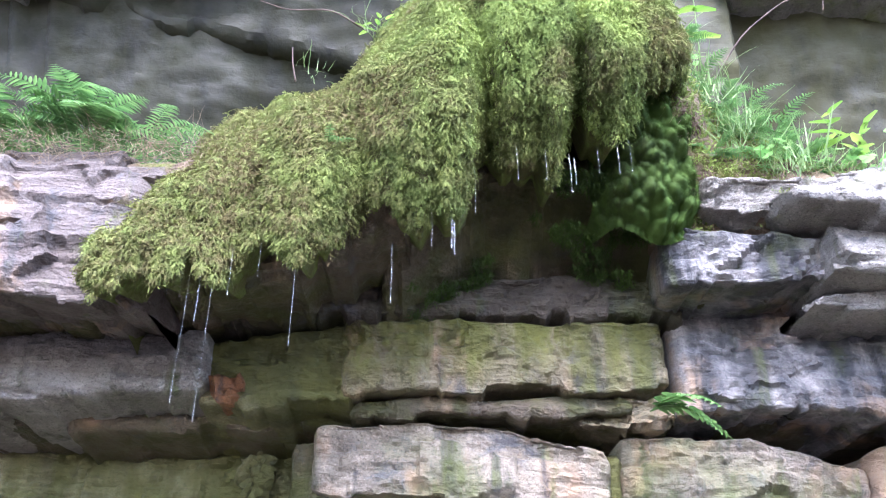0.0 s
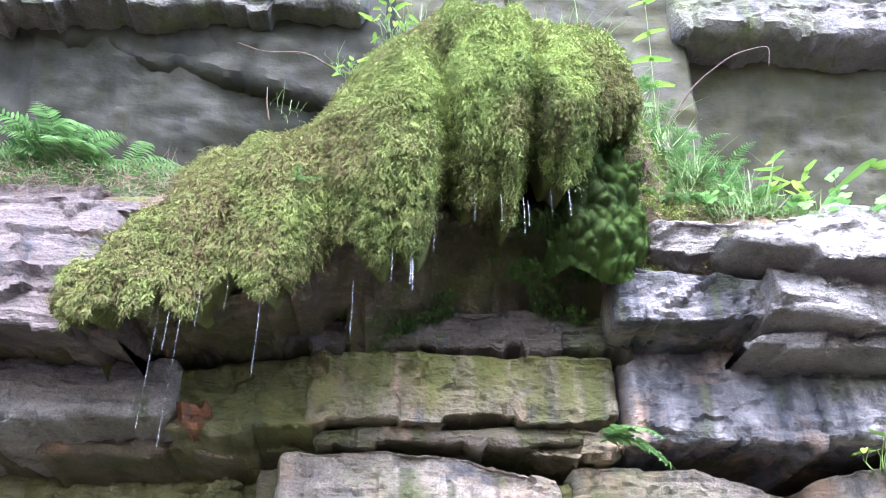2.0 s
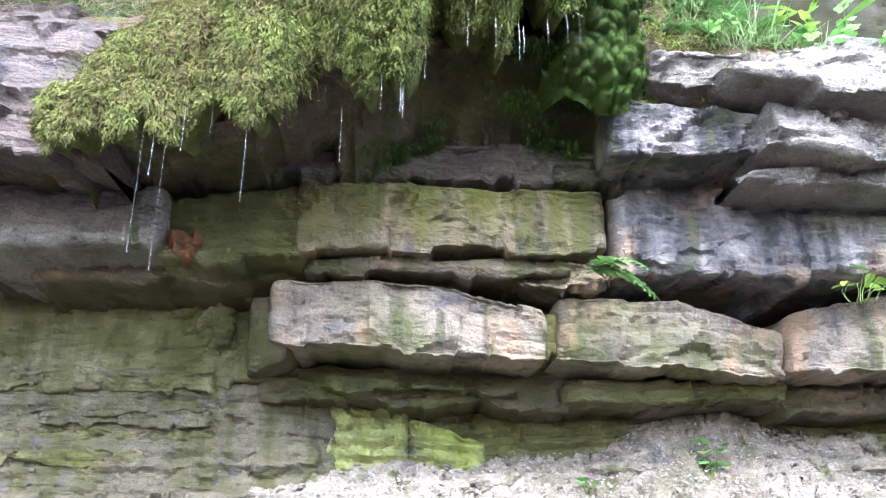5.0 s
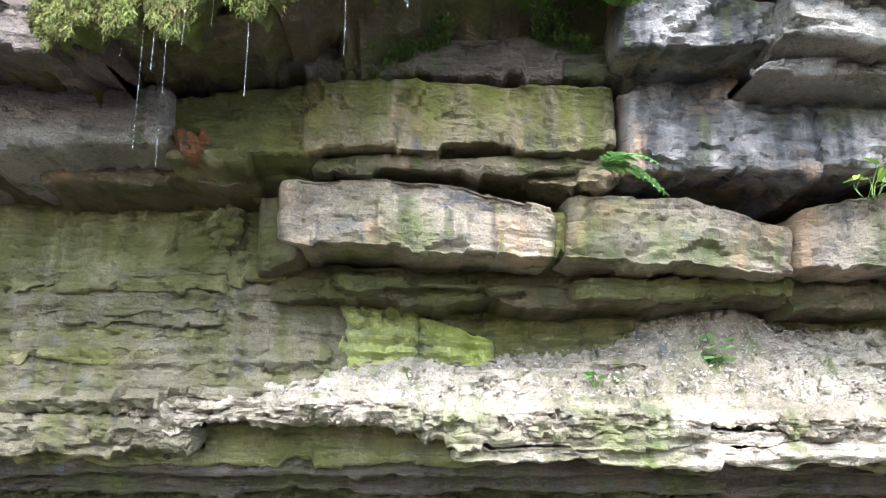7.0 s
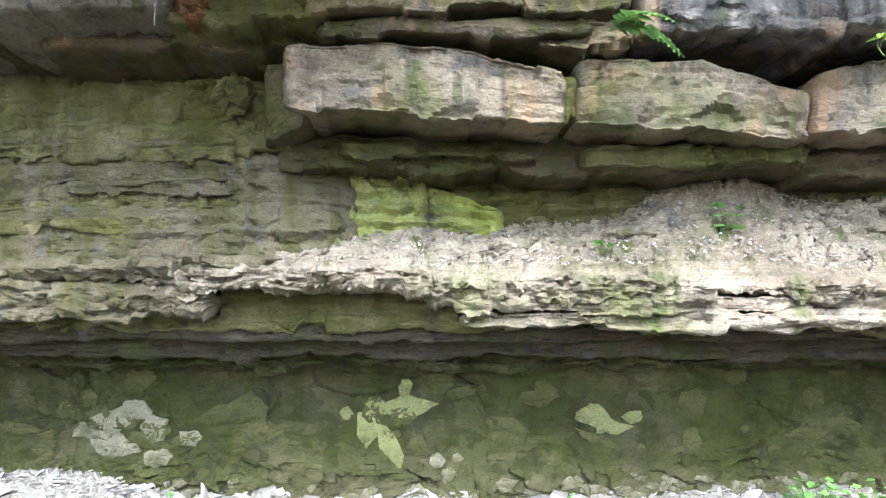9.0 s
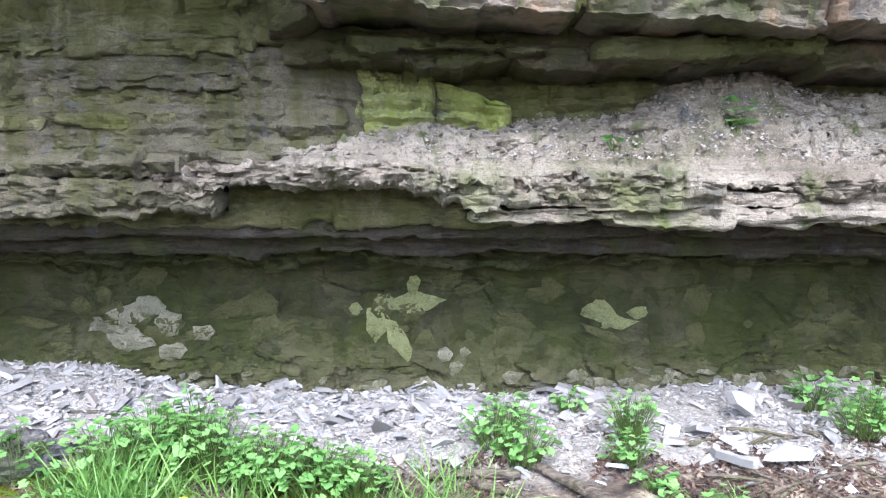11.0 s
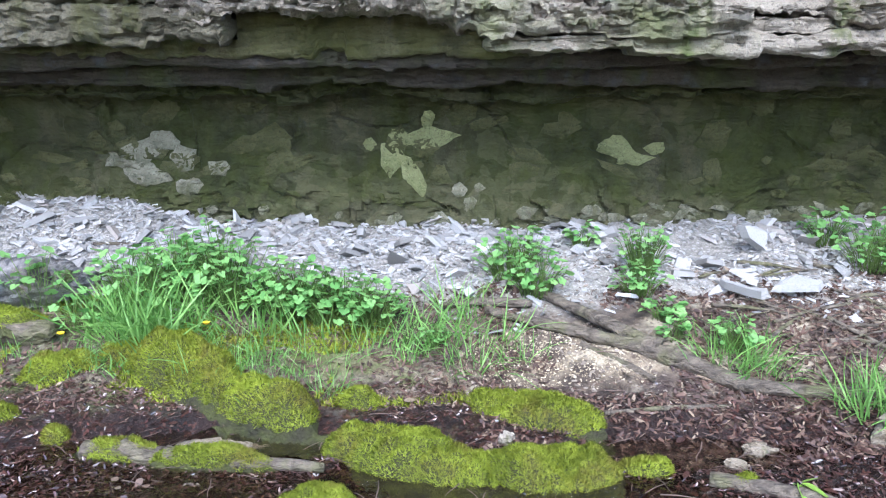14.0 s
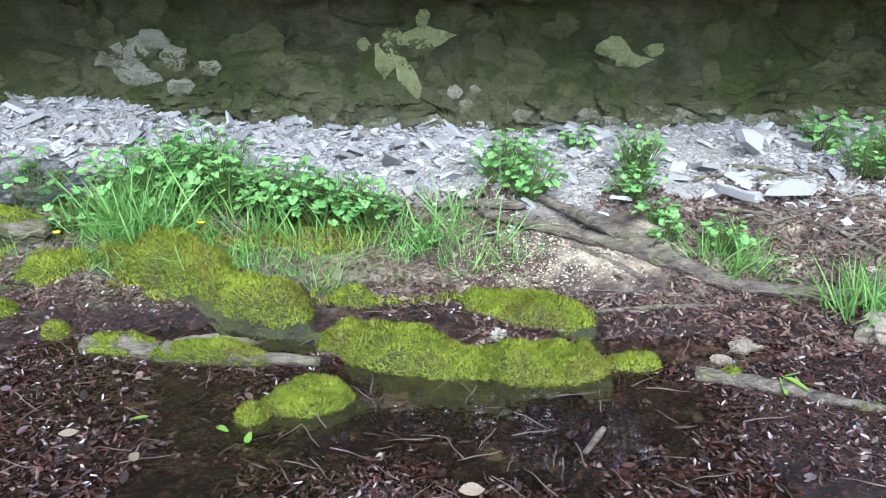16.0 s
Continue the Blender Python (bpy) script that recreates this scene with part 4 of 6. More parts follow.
put("small_stones", mesh_of("small_stones", v, f, M_CHIPS, smooth=False), scree, "small white limestone chips", kind="stuff")
# sparse chips further down the bank and fine debris at the shelf
x, y = rng.uniform(-2.8, 2.9, 5200), rng.uniform(3.55, 4.9, 5200)
keep = vnoise(np.stack([x * 1.7, y * 2.2, 0 * x], 1), 41) + 0.6 * ease(x, -0.2, 1.0) > 0.3
x, y = x[keep], y[keep]
s = rng.uniform(0.012, 0.05, len(x))
v, f = many(STONES, rng.integers(0, 10, len(x)), turns(rng.normal(0, 0.3, len(x)), rng.normal(0, 0.3, len(x)), rng.uniform(0, 6.3, len(x))), s[:, None] * np.ones(3), np.stack([x, y, ground_z(x, y) + 0.004], 1))
put("bank_chips", mesh_of("bank_chips", v, f, M_TANCHIPS, smooth=False), scree, "scattered small chips", kind="stuff")

x, y = rng.uniform(0.1, 1.25, 4200), rng.uniform(3.66, 4.16, 4200)
keep = ((x - 0.66) / 0.58) ** 2 + ((y - 3.92) / 0.24) ** 2 < rng.uniform(0.3, 1.1, len(x))
x, y = x[keep], y[keep]
s = 0.006 + 0.02 * rng.uniform(0, 1, len(x)) ** 2
v, f = many(STONES, rng.integers(0, 10, len(x)), turns(rng.normal(0, 0.4, len(x)), rng.normal(0, 0.4, len(x)), rng.uniform(0, 6.3, len(x))), s[:, None] * (1, 1, 2.2), np.stack([x, y, ground_z(x, y) + 0.004], 1))
put("sandy_gravel", mesh_of("sandy_gravel", v, f, M_GRAVEL, smooth=False), scree, "pale sandy gravel under the branch", kind="stuff")

debris = thing("shelf_rubble", "loose limestone fragments on the cliff shelf", "rubble", kind="structure")
x, y = rng.uniform(-0.8, 3.4, 160), 4.3 + 0.5 * rng.uniform(0, 1, 160) ** 1.3
for i in range(len(x)):
    s = rng.uniform(0.04, 0.12)
    put("stone", CHIP_MESHES[i % 5], debris, m=Matrix.LocRotScale((x[i], y[i], float(rubble_slope(x[i], y[i])) + 0.012), Euler((rng.normal(0.35, 0.3), rng.normal(0, 0.3), rng.uniform(0, 6.3))), (s, s, s)))
x, y = rng.uniform(-0.82, 3.6, 5200), 4.26 + 0.6 * rng.uniform(0, 1, 5200)
s = rng.uniform(0.01, 0.042, len(x))
v, f = many(STONES, rng.integers(0, 10, len(x)), turns(rng.normal(0.4, 0.4, len(x)), rng.normal(0, 0.4, len(x)), rng.uniform(0, 6.3, len(x))), s[:, None] * np.ones(3), np.stack([x, y, rubble_slope(x, y) + 0.012 + 0.02 * fbm(np.stack([x, y, 0 * x], 1) * 5, 81, 5)], 1))
put("fine_rubble", mesh_of("fine_rubble", v, f, M_CRUMB, smooth=False), debris, "fine limestone crumbs", kind="stuff")


# flaked scars on the lower wall
def flake(x, z, w, h, seed, parent, material, turn=0.0):
    """A thin angular flake of fresher rock that follows the wall's face."""
    rg = np.random.default_rng(seed)
    n = int(rg.integers(5, 8))
    a = np.arange(n) * 6.283 / n + rg.uniform(-0.4, 0.4, n)
    r = rg.uniform(0.78, 1.08, n)
    ring = np.stack([np.cos(a) * r * w / 2, np.sin(a) * r * h / 2], 1)
    t = np.linspace(0, 1, 5)[:-1]
    ring = (ring[:, None] * (1 - t)[None, :, None] + np.roll(ring, -1, 0)[:, None] * t[None, :, None]).reshape(-1, 2)
    ring *= 1 + 0.05 * rg.normal(size=(len(ring), 1))
    c, s_ = math.cos(radians(turn)), math.sin(radians(turn))
    ring = ring @ np.array([[c, s_], [-s_, c]])
    n = len(ring)
    rows = [ring * k for k in (1.02, 1.0, 0.72, 0.45, 0.2)]
    flat = np.vstack(rows + [[[0, 0]]])
    y = wall_y(x + flat[:, 0], z + flat[:, 1]) - 0.012
    y[:n] += 0.05
    v = np.stack([flat[:, 0], y - 5.4, flat[:, 1]], 1)
    f = []
    for k in range(4):
        for j in range(n):
            b, d = k * n + j, k * n + (j + 1) % n
            f += [(b, b + n, d + n), (b, d + n, d)]
    f += [(4 * n + j, 5 * n, 4 * n + (j + 1) % n) for j in range(n)]
    put("scar", mesh_of("scar", v, np.array(f), material, sharp=30), parent, m=pose(x, 5.4, z))


M_SCAR = rock("fresh_green_scar", (0.27, 0.28, 0.13), (0.155, 0.168, 0.065), algae=0.3, wet=0.9, lines=0.2, algae_colour=(0.085, 0.095, 0.025))
M_SCAR2 = rock("fresh_grey_scar", (0.29, 0.275, 0.20), (0.15, 0.14, 0.095), algae=0.4, wet=0.9, lines=0.3, algae_colour=(0.07, 0.08, 0.02))
M_SCAR3 = rock("old_olive_scar", (0.10, 0.10, 0.038), (0.05, 0.05, 0.018), algae=0.5, wet=0.85, lines=0.2, algae_colour=(0.07, 0.08, 0.016))
SCARS = [(-0.06, 1.23, 0.44, 0.17, 4), (-0.30, 1.12, 0.17, 0.30, 12), (-0.15, 0.98, 0.13, 0.36, 32), (-0.05, 1.36, 0.09, 0.2, -8), (-0.22, 1.24, 0.2, 0.12, -20), (-0.45, 1.2, 0.1, 0.1, 0),
         (1.24, 1.17, 0.30, 0.17, -6), (1.36, 1.09, 0.3, 0.1, 8), (1.5, 1.16, 0.14, 0.1, 0),
         (-2.05, 1.14, 0.46, 0.24, 10), (-1.86, 1.22, 0.28, 0.15, -10), (-1.72, 1.1, 0.2, 0.2, 20), (-2.0, 1.0, 0.4, 0.18, -14), (-1.5, 1.04, 0.22, 0.12, 5), (-1.7, 0.92, 0.24, 0.14, 0),
         (0.16, 0.88, 0.12, 0.1, 0), (0.24, 0.8, 0.1, 0.1, 20), (0.3, 0.9, 0.09, 0.07, 0)]
for k, (x, z, w_, h_, turn) in enumerate(SCARS):
    flake(x, z, w_, h_, 400 + k, K, M_SCAR2 if k > 8 else M_SCAR, turn)
rg = np.random.default_rng(77)
for k in range(90):
    x, z = rg.uniform(-3.0, 3.0), 0.66 + abs(rg.normal(0, 0.17))
    flake(x, z, rg.uniform(0.05, 0.2), rg.uniform(0.03, 0.1), 500 + k, K, M_SCAR2 if z < 0.78 else M_SCAR3, rg.uniform(-30, 30))
for k in range(36):
    flake(rg.uniform(-3.0, 3.0), rg.uniform(0.95, 1.5), rg.uniform(0.1, 0.4), rg.uniform(0.08, 0.24), 700 + k, K, M_SCAR3, rg.uniform(-30, 30))

# ---- wood ----
wd = Nodes("weathered_wood")
grain = wd.noise(1.0, 0.3, 0.7, 6, vec=wd.scaled(12, 40, 40))
wc = wd.mix((0.19, 0.155, 0.115), (0.045, 0.034, 0.026), grain)
wc = wd.mix(wc, (0.13, 0.13, 0.05), wd.math("MULTIPLY", wd.noise(5, 0.5, 0.65), 0.6))
M_WOOD = wd.done(wc, 0.75, wd.bump(grain, 0.9, 0.02, wd.bump(wd.noise(40, 0.2, 0.8, 6), 0.7, 0.02)))
tw = Nodes("dead_twig")
M_TWIG = tw.done(tw.mix((0.13, 0.09, 0.07), (0.035, 0.022, 0.018), tw.noise(9, 0.35, 0.65)), 0.8)


def branch(name, label, parts, category="branch"):
    root = thing(name, label, category)
    for k, (pts, radii) in enumerate(parts):
        v, f = tube(pts, radii, 10, seed=k + 3, knobs=0.2)
        put("limb" if k else "stem", mesh_of("limb", v, f, M_WOOD), root)
    return root


branch("fallen_branch", "weathered grey fallen branch forking on the stony bank", [
    ([(0.30, 4.26, 0.37), (0.62, 4.12, 0.33), (0.94, 4.0, 0.29), (1.2, 3.92, 0.25), (1.4, 3.78, 0.19), (1.63, 3.68, 0.14), (2.3, 3.62, 0.13)], [0.022, 0.03, 0.036, 0.055, 0.045, 0.036, 0.03]),
    ([(0.58, 4.45, 0.44), (0.8, 4.25, 0.39), (0.98, 4.06, 0.34), (1.2, 3.92, 0.27)], [0.022, 0.03, 0.034, 0.045]),
    ([(0.80, 4.0, 0.26), (0.95, 3.9, 0.22), (1.14, 3.75, 0.16)], [0.018, 0.02, 0.016]),
    ([(0.05, 4.33, 0.38), (0.3, 4.34, 0.40), (0.57, 4.32, 0.39)], [0.014, 0.022, 0.024])])
branch("fallen_stick", "thin bare stick lying at the mud's edge", [([(0.84, 3.5, 0.09), (1.15, 3.54, 0.1), (1.48, 3.56, 0.1)], [0.012, 0.014, 0.01])], "stick")
branch("rotten_branch", "rotten moss-dotted branch lying in wet leaf litter", [([(1.19, 3.0, 0.02), (1.36, 2.93, 0.03), (1.53, 2.86, 0.02), (1.75, 2.72, 0.02), (2.1, 2.55, 0.02)], [0.03, 0.032, 0.028, 0.03, 0.028])])
branch("mossy_log", "short moss-covered log lying in the pool", [([(-1.56, 3.26, 0.03), (-1.35, 3.22, 0.035), (-1.19, 3.19, 0.03)], [0.045, 0.05, 0.045]), ([(-1.16, 3.18, 0.025), (-0.85, 3.14, 0.03), (-0.45, 3.1, 0.015)], [0.045, 0.042, 0.022])], "log")
branch("old_log", "dark rotten log with moss at the bank's edge", [([(-3.2, 4.12, 0.36), (-2.6, 4.08, 0.34), (-2.05, 4.06, 0.30)], [0.1, 0.1, 0.075])], "log")
branch("broken_stick", "short broken stick standing in the pool", [([(0.62, 2.42, 0.0), (0.70, 2.5, 0.06)], [0.012, 0.014])], "stick")
STICKS = [((1.75, 4.5), (2.15, 4.75)), ((1.9, 4.2), (2.4, 4.35)), ((2.2, 4.2), (2.5, 3.9)), ((1.6, 4.35), (2.0, 4.25)), ((2.35, 4.5), (2.7, 4.2)), ((-2.2, 4.95), (-1.9, 4.9))]
rg = np.random.default_rng(91)
for k in range(26):
    sx, sy, a = rg.uniform(1.3, 2.8), rg.uniform(3.9, 4.75), rg.uniform(-0.9, 0.7)
    L_ = rg.uniform(0.08, 0.24)
    STICKS.append(((sx - L_ * math.cos(a), sy - L_ * math.sin(a)), (sx + L_ * math.cos(a), sy + L_ * math.sin(a))))
for k, (a, b) in enumerate(STICKS):
    r_ = 1.0 if k < 6 else 0.45 + 0.5 * (k % 4) / 3
    za, zb = float(ground_z(np.array([a[0]]), np.array([a[1]]))[0]), float(ground_z(np.array([b[0]]), np.array([b[1]]))[0])
    branch("dead_stick", "bare brown stick lying on the white stones", [([(*a, za + 0.015), ((a[0] + b[0]) / 2, (a[1] + b[1]) / 2 + 0.02, (za + zb) / 2 + 0.02), (*b, zb + 0.012)], [0.011 * r_, 0.013 * r_, 0.008 * r_])], "stick")

# ---- single stones ----
def boulder(name, label, at, size, seed, material, category="stone", lift=0.35, turn=0.0):
    v, f = ball(5 if max(size) > 0.15 else 4)
    d = 1 + 0.55 * facets(v * 1.1 + seed, seed, 0.9) + 0.12 * facets(v * 3 + seed, seed + 1, 0.8)
    v = v * d[:, None] * size
    return put(name, mesh_of(name, v, f, material, sharp=38), None, label, pose(at[0], at[1], at[2] + lift * size[2], 0, 0, turn), category=category)


def ball(level=4):
    bm = bmesh.new()
    bmesh.ops.create_icosphere(bm, subdivisions=level, radius=1.0)
    v = np.array([q.co[:] for q in bm.verts])
    f = np.array([[q.index for q in face.verts] for face in bm.faces])
    bm.free()
    return v, f


boulder("boulder", "dark wet boulder half sunk in the bank", (-2.35, 4.5, 0.42), (0.34, 0.2, 0.15), 3, M_DARK)
def shard(name, label, at, size, seed, tilt, material=None):
    v, f = flat_stone(np.random.default_rng(seed), 6, 0.22)
    return put(name, mesh_of(name, v, f, material or M_STONE, smooth=False), None, label, Matrix.LocRotScale(at, Euler([radians(a) for a in tilt]), size), category="stone")


shard("slab_stone", "flat white limestone slab lying on the scree", (2.14, 4.45, 0.47), (0.40, 0.34, 0.2), 4, (12, -4, 10))
shard("pointed_stone", "upright pointed white stone on the scree", (2.03, 4.88, 0.66), (0.30, 0.34, 0.3), 5, (68, 50, 10))
shard("tilted_stone", "flat tilted white stone on the scree", (1.77, 4.42, 0.45), (0.30, 0.22, 0.2), 6, (20, 10, -35))
boulder("bank_stone", "tan stone at the mud's edge", (2.14, 3.28, 0.05), (0.11, 0.09, 0.08), 7, M_TAN)
boulder("pebble", "small pale pebble between moss cushions", (0.35, 3.27, 0.06), (0.03, 0.03, 0.03), 8, M_RUBBLE)
boulder("pool_stone", "pale tan stone in the shallow water", (1.5, 3.28, 0.0), (0.075, 0.045, 0.03), 9, M_TAN)
boulder("pool_stone", "pale tan stone in the shallow water", (1.36, 3.14, 0.0), (0.045, 0.03, 0.022), 10, M_TAN)
boulder("pool_stone", "submerged pale stone under the clear water", (-1.0, 3.32, -0.03), (0.2, 0.07, 0.045), 11, M_TAN)
boulder("wedged_stone", "small green stone wedged in the recess", (-0.98, 4.3, 3.06), (0.10, 0.09, 0.1), 12, M_GREEN)


# ---- moss cushions ----
n = Nodes("wet_moss_roots")
M_ROOTS = n.done(n.mix((0.05, 0.055, 0.011), (0.022, 0.02, 0.008), n.noise(12, 0.35, 0.65, 6)), 0.8, n.bump(n.noise(60, 0.2, 0.8, 6), 0.8, 0.02))


def cushion(at, rx, ry, h, turn, count, seed, name="moss_cushion", label="rounded yellow-green moss cushion on a wet stone", paint=None, blade=(0.012, 0.026)):
    rg = np.random.default_rng(seed)
    root = thing(name, label, "moss")
    c, s = math.cos(radians(turn)), math.sin(radians(turn))
    base = max(float(ground_z(np.array([at[0]]), np.array([at[1]]))[0]), 0.0) if len(at) == 2 else at[2]

    def top(u, v):
        q = np.stack([at[0] + u * rx * c - v * ry * s, at[1] + u * rx * s + v * ry * c, 0 * u], 1)
        rim = 1 + 0.22 * fbm(q * 4, seed, 3)
        r2 = np.clip((u ** 2 + v ** 2) / rim ** 2, 0, 1.6)
        dome = np.clip(1 - r2 ** 1.7, -0.8, 1)
        q[:, 2] = base - 0.03 + (0.92 * h + 0.03) * dome * (1 + 0.45 * fbm(q * 5, seed + 1, 3)) + 0.016 * fbm(q * 22, seed + 2, 2) + 0.02 * (0.5 - cells(q * (20, 20, 1), seed + 3)[0])
        return q, r2

    n = 46
    U, V = np.meshgrid(np.linspace(-1.25, 1.25, n), np.linspace(-1.25, 1.25, n))
    q, r2 = top(U.ravel(), V.ravel())
    put("cushion", mesh_of("cushion", q, grid_faces(n, n), M_ROOTS), root)
    count = int(3.0 * count)
    u, v = rg.uniform(-1.15, 1.15, count), rg.uniform(-1.15, 1.15, count)
    q, r2 = top(u, v)
    keep = (r2 < 1.08) & (q[:, 2] > -0.004)
    u, v, q = u[keep], v[keep], q[keep]
    e = 0.02
    nrm = np.cross(top(u + e, v)[0] - top(u - e, v)[0], top(u, v + e)[0] - top(u, v - e)[0])
    nrm /= np.linalg.norm(nrm, axis=1)[:, None]
    d = nrm + (0, 0, 0.5) + 0.35 * rg.normal(size=q.shape)
    size = rg.uniform(*blade, len(q))
    put("moss_growth", many_soft("moss_growth", HAIRS, rg.integers(0, 3, len(q)), along(d, rg.uniform(0, 6.3, len(q))), size[:, None] * np.ones(3), q, nrm, paint or M_CUSHION, 0.5), root, kind="stuff")
    return root


cushion((-1.32, 3.82), 0.40, 0.17, 0.15, -26, 19900, 1, label="long yellow-green moss cushion beside the pool")
cushion((-0.90, 3.61), 0.42, 0.17, 0.13, -24, 17200, 2, label="yellow-green moss cushion sloping to the pool")
cushion((-0.12, 3.21), 0.47, 0.19, 0.13, -22, 20250, 3, label="rounded moss cushion in the pool")
cushion((0.50, 3.09), 0.34, 0.16, 0.11, 6, 14850, 4, label="rounded moss cushion in the pool")
cushion((0.42, 3.60), 0.40, 0.17, 0.07, -16, 14850, 5, label="low moss cushion at the bank")
cushion((-0.45, 2.78), 0.20, 0.15, 0.10, 10, 11340, 6, label="bright green moss tuft standing in wet litter")
cushion((-0.64, 2.66), 0.08, 0.08, 0.05, 0, 2430, 7, label="small moss tuft in wet litter")
cushion((-1.76, 3.40), 0.07, 0.06, 0.05, 0, 1890, 8, label="small moss tuft in wet litter")
cushion((-2.06, 3.52), 0.12, 0.09, 0.06, 0, 3240, 9, label="small moss tuft in wet litter")
cushion((0.94, 3.12), 0.14, 0.07, 0.06, 0, 3510, 10, label="low moss on a wet stone")
cushion((-1.95, 3.84), 0.2, 0.12, 0.09, 10, 10260, 11, label="low moss mat on the bank")
cushion((-1.6, 3.98), 0.2, 0.1, 0.05, 0, 4640, 12, label="low moss mat on the bank")
cushion((-0.35, 3.62), 0.12, 0.07, 0.05, 0, 2430, 13, label="small moss tuft on the mud")
cushion((-1.37, 3.225, 0.05), 0.20, 0.045, 0.03, -10, 4050, 14, label="moss along the log")
cushion((-0.92, 3.14, 0.055), 0.27, 0.04, 0.03, -6, 4860, 15, label="moss along the log")
cushion((1.30, 2.97, 0.03), 0.10, 0.04, 0.03, -20, 1890, 16, label="moss on the rotten branch")
cushion((1.80, 2.70, 0.03), 0.07, 0.035, 0.03, -20, 1080, 17, label="moss on the rotten branch")
cushion((-2.5, 4.08, 0.40), 0.4, 0.09, 0.04, -2, 6480, 18, label="moss along the rotten log")


# ---- leaf litter ----
def dead_leaf(rg):
    t = np.linspace(0, 1, 6)
    w_ = 0.28 * np.sin(np.pi * np.clip(t * 0.96 + 0.03, 0, 1)) ** 0.8
    curl, fold = rg.uniform(-0.3, 0.35), rg.uniform(-0.1, 0.25)
    mid = np.stack([t - 0.5, 0 * t, curl * (t - 0.5) ** 2], 1)
    a, b = mid + np.stack([0 * t, w_, fold * w_ * 2], 1), mid + np.stack([0 * t, -w_, fold * w_ * 2 * rg.uniform(-0.5, 1)], 1)
    v = np.vstack([mid, a, b])
    f = []
    for k in range(5):
        f += [(k, k + 1, 7 + k), (k, 7 + k, 6 + k), (k + 1, k, 12 + k), (k + 1, 12 + k, 13 + k)]
    return v, np.array(f)


def litter_paint(name, random_of):
    n = Nodes(name)
    r = n.each() if random_of == "each" else n.island()
    c = n.mix((0.012, 0.007, 0.006), (0.07, 0.026, 0.02), n.span(r, 0.0, 0.8))
    c = n.mix(c, (0.19, 0.13, 0.10), n.span(r, 0.91, 0.95))
    c = n.mix(c, (0.05, 0.027, 0.021), n.noise(30, 0.5, 0.7))
    n.set(n.bsdf.inputs["Coat Weight"], 1.0)
    n.set(n.bsdf.inputs["Coat Roughness"], 0.16)
    return n.done(c, 0.4, n.bump(n.noise(40, 0.2, 0.8), 0.4, 0.006), 0.5)


M_LITTER, M_LEAFBIT = litter_paint("wet_dead_leaf", "each"), litter_paint("leaf_litter", "island")
rng = np.random.default_rng(33)
LEAVES = [dead_leaf(rng) for _ in range(6)]
BITS = []
for _ in range(6):
    a = np.array([0, 1.3, 2.4, 3.5, 4.9]) + rng.uniform(-0.3, 0.3, 5)
    r = rng.uniform(0.25, 0.6, 5)
    BITS.append((np.stack([np.cos(a) * r, 0.6 * np.sin(a) * r, rng.uniform(-0.12, 0.12, 5)], 1), np.array([(0, 1, 2), (0, 2, 3), (0, 3, 4)])))
litter = thing("leaf_litter", "wet red-brown dead leaves and twigs matted in shallow water", "leaf litter", kind="structure")


def litter_spots(count):
    x, y = rng.uniform(-3.4, 3.5, count * 3), rng.uniform(1.2, 3.75, count * 3)
    inside = (np.abs(x) < 2.9 + rng.normal(0, 0.25, len(x))) & (y > 1.75 + rng.normal(0, 0.2, len(x)))
    x, y = x[inside], y[inside]
    deep = ground_z(x, y) < -0.034
    keep = (~deep | (rng.uniform(0, 1, len(x)) < 0.06)) & (fbm(np.stack([x * 2.2, y * 3, 0 * x], 1), 161, 4) < rng.uniform(0.25, 0.9, len(x)))
    return x[keep][:count], y[keep][:count]


LITTER_MESHES = [mesh_of("dead_leaf", v, f, M_LITTER) for v, f in LEAVES]
x, y = litter_spots(290)
for i in range(len(x)):
    s = rng.uniform(0.03, 0.06)
    z = max(float(ground_z(x[i:i + 1], y[i:i + 1])[0]), -0.002) + 0.012
    put("dead_leaf", LITTER_MESHES[i % 6], litter, m=Matrix.LocRotScale((x[i], y[i], z), Euler((rng.normal(0, 0.25), rng.normal(0, 0.25), rng.uniform(0, 6.3))), (s, s, s)))
x, y = litter_spots(38000)
s = 0.008 + 0.036 * rng.uniform(0, 1, len(x)) ** 2
v, f = many(BITS, rng.integers(0, 6, len(x)), turns(rng.normal(0, 0.27, len(x)), rng.normal(0, 0.27, len(x)), rng.uniform(0, 6.3, len(x))), s[:, None] * np.array([1.3, 0.8, 1.0]), np.stack([x, y, ground_z(x, y) + rng.uniform(-0.002, 0.012, len(x))], 1))
xb, yb = rng.uniform(0.25, 2.9, 15000), rng.uniform(3.15, 4.75, 15000)
keep = fbm(np.stack([xb * 2.6, yb * 3.4, 0 * xb], 1), 151, 4) + 0.5 * ease(xb, 0.9, 2.0) - 0.8 * ease(yb, 4.1, 4.7) > 0.0
xb, yb = xb[keep], yb[keep]
sb_ = rng.uniform(0.012, 0.055, len(xb))
vb_, fb_ = many(BITS, rng.integers(0, 6, len(xb)), turns(rng.normal(0, 0.45, len(xb)), rng.normal(0, 0.45, len(xb)), rng.uniform(0, 6.3, len(xb))), sb_[:, None] * np.array([1.4, 0.8, 1.0]), np.stack([xb, yb, ground_z(xb, yb) + 0.008], 1))
bl = Nodes("dry_leaf_litter")
M_DRYLEAF = bl.done(bl.mix(bl.mix((0.04, 0.024, 0.022), (0.13, 0.075, 0.05), bl.island()), (0.20, 0.15, 0.105), bl.span(bl.island(), 0.86, 0.9)), 0.7)
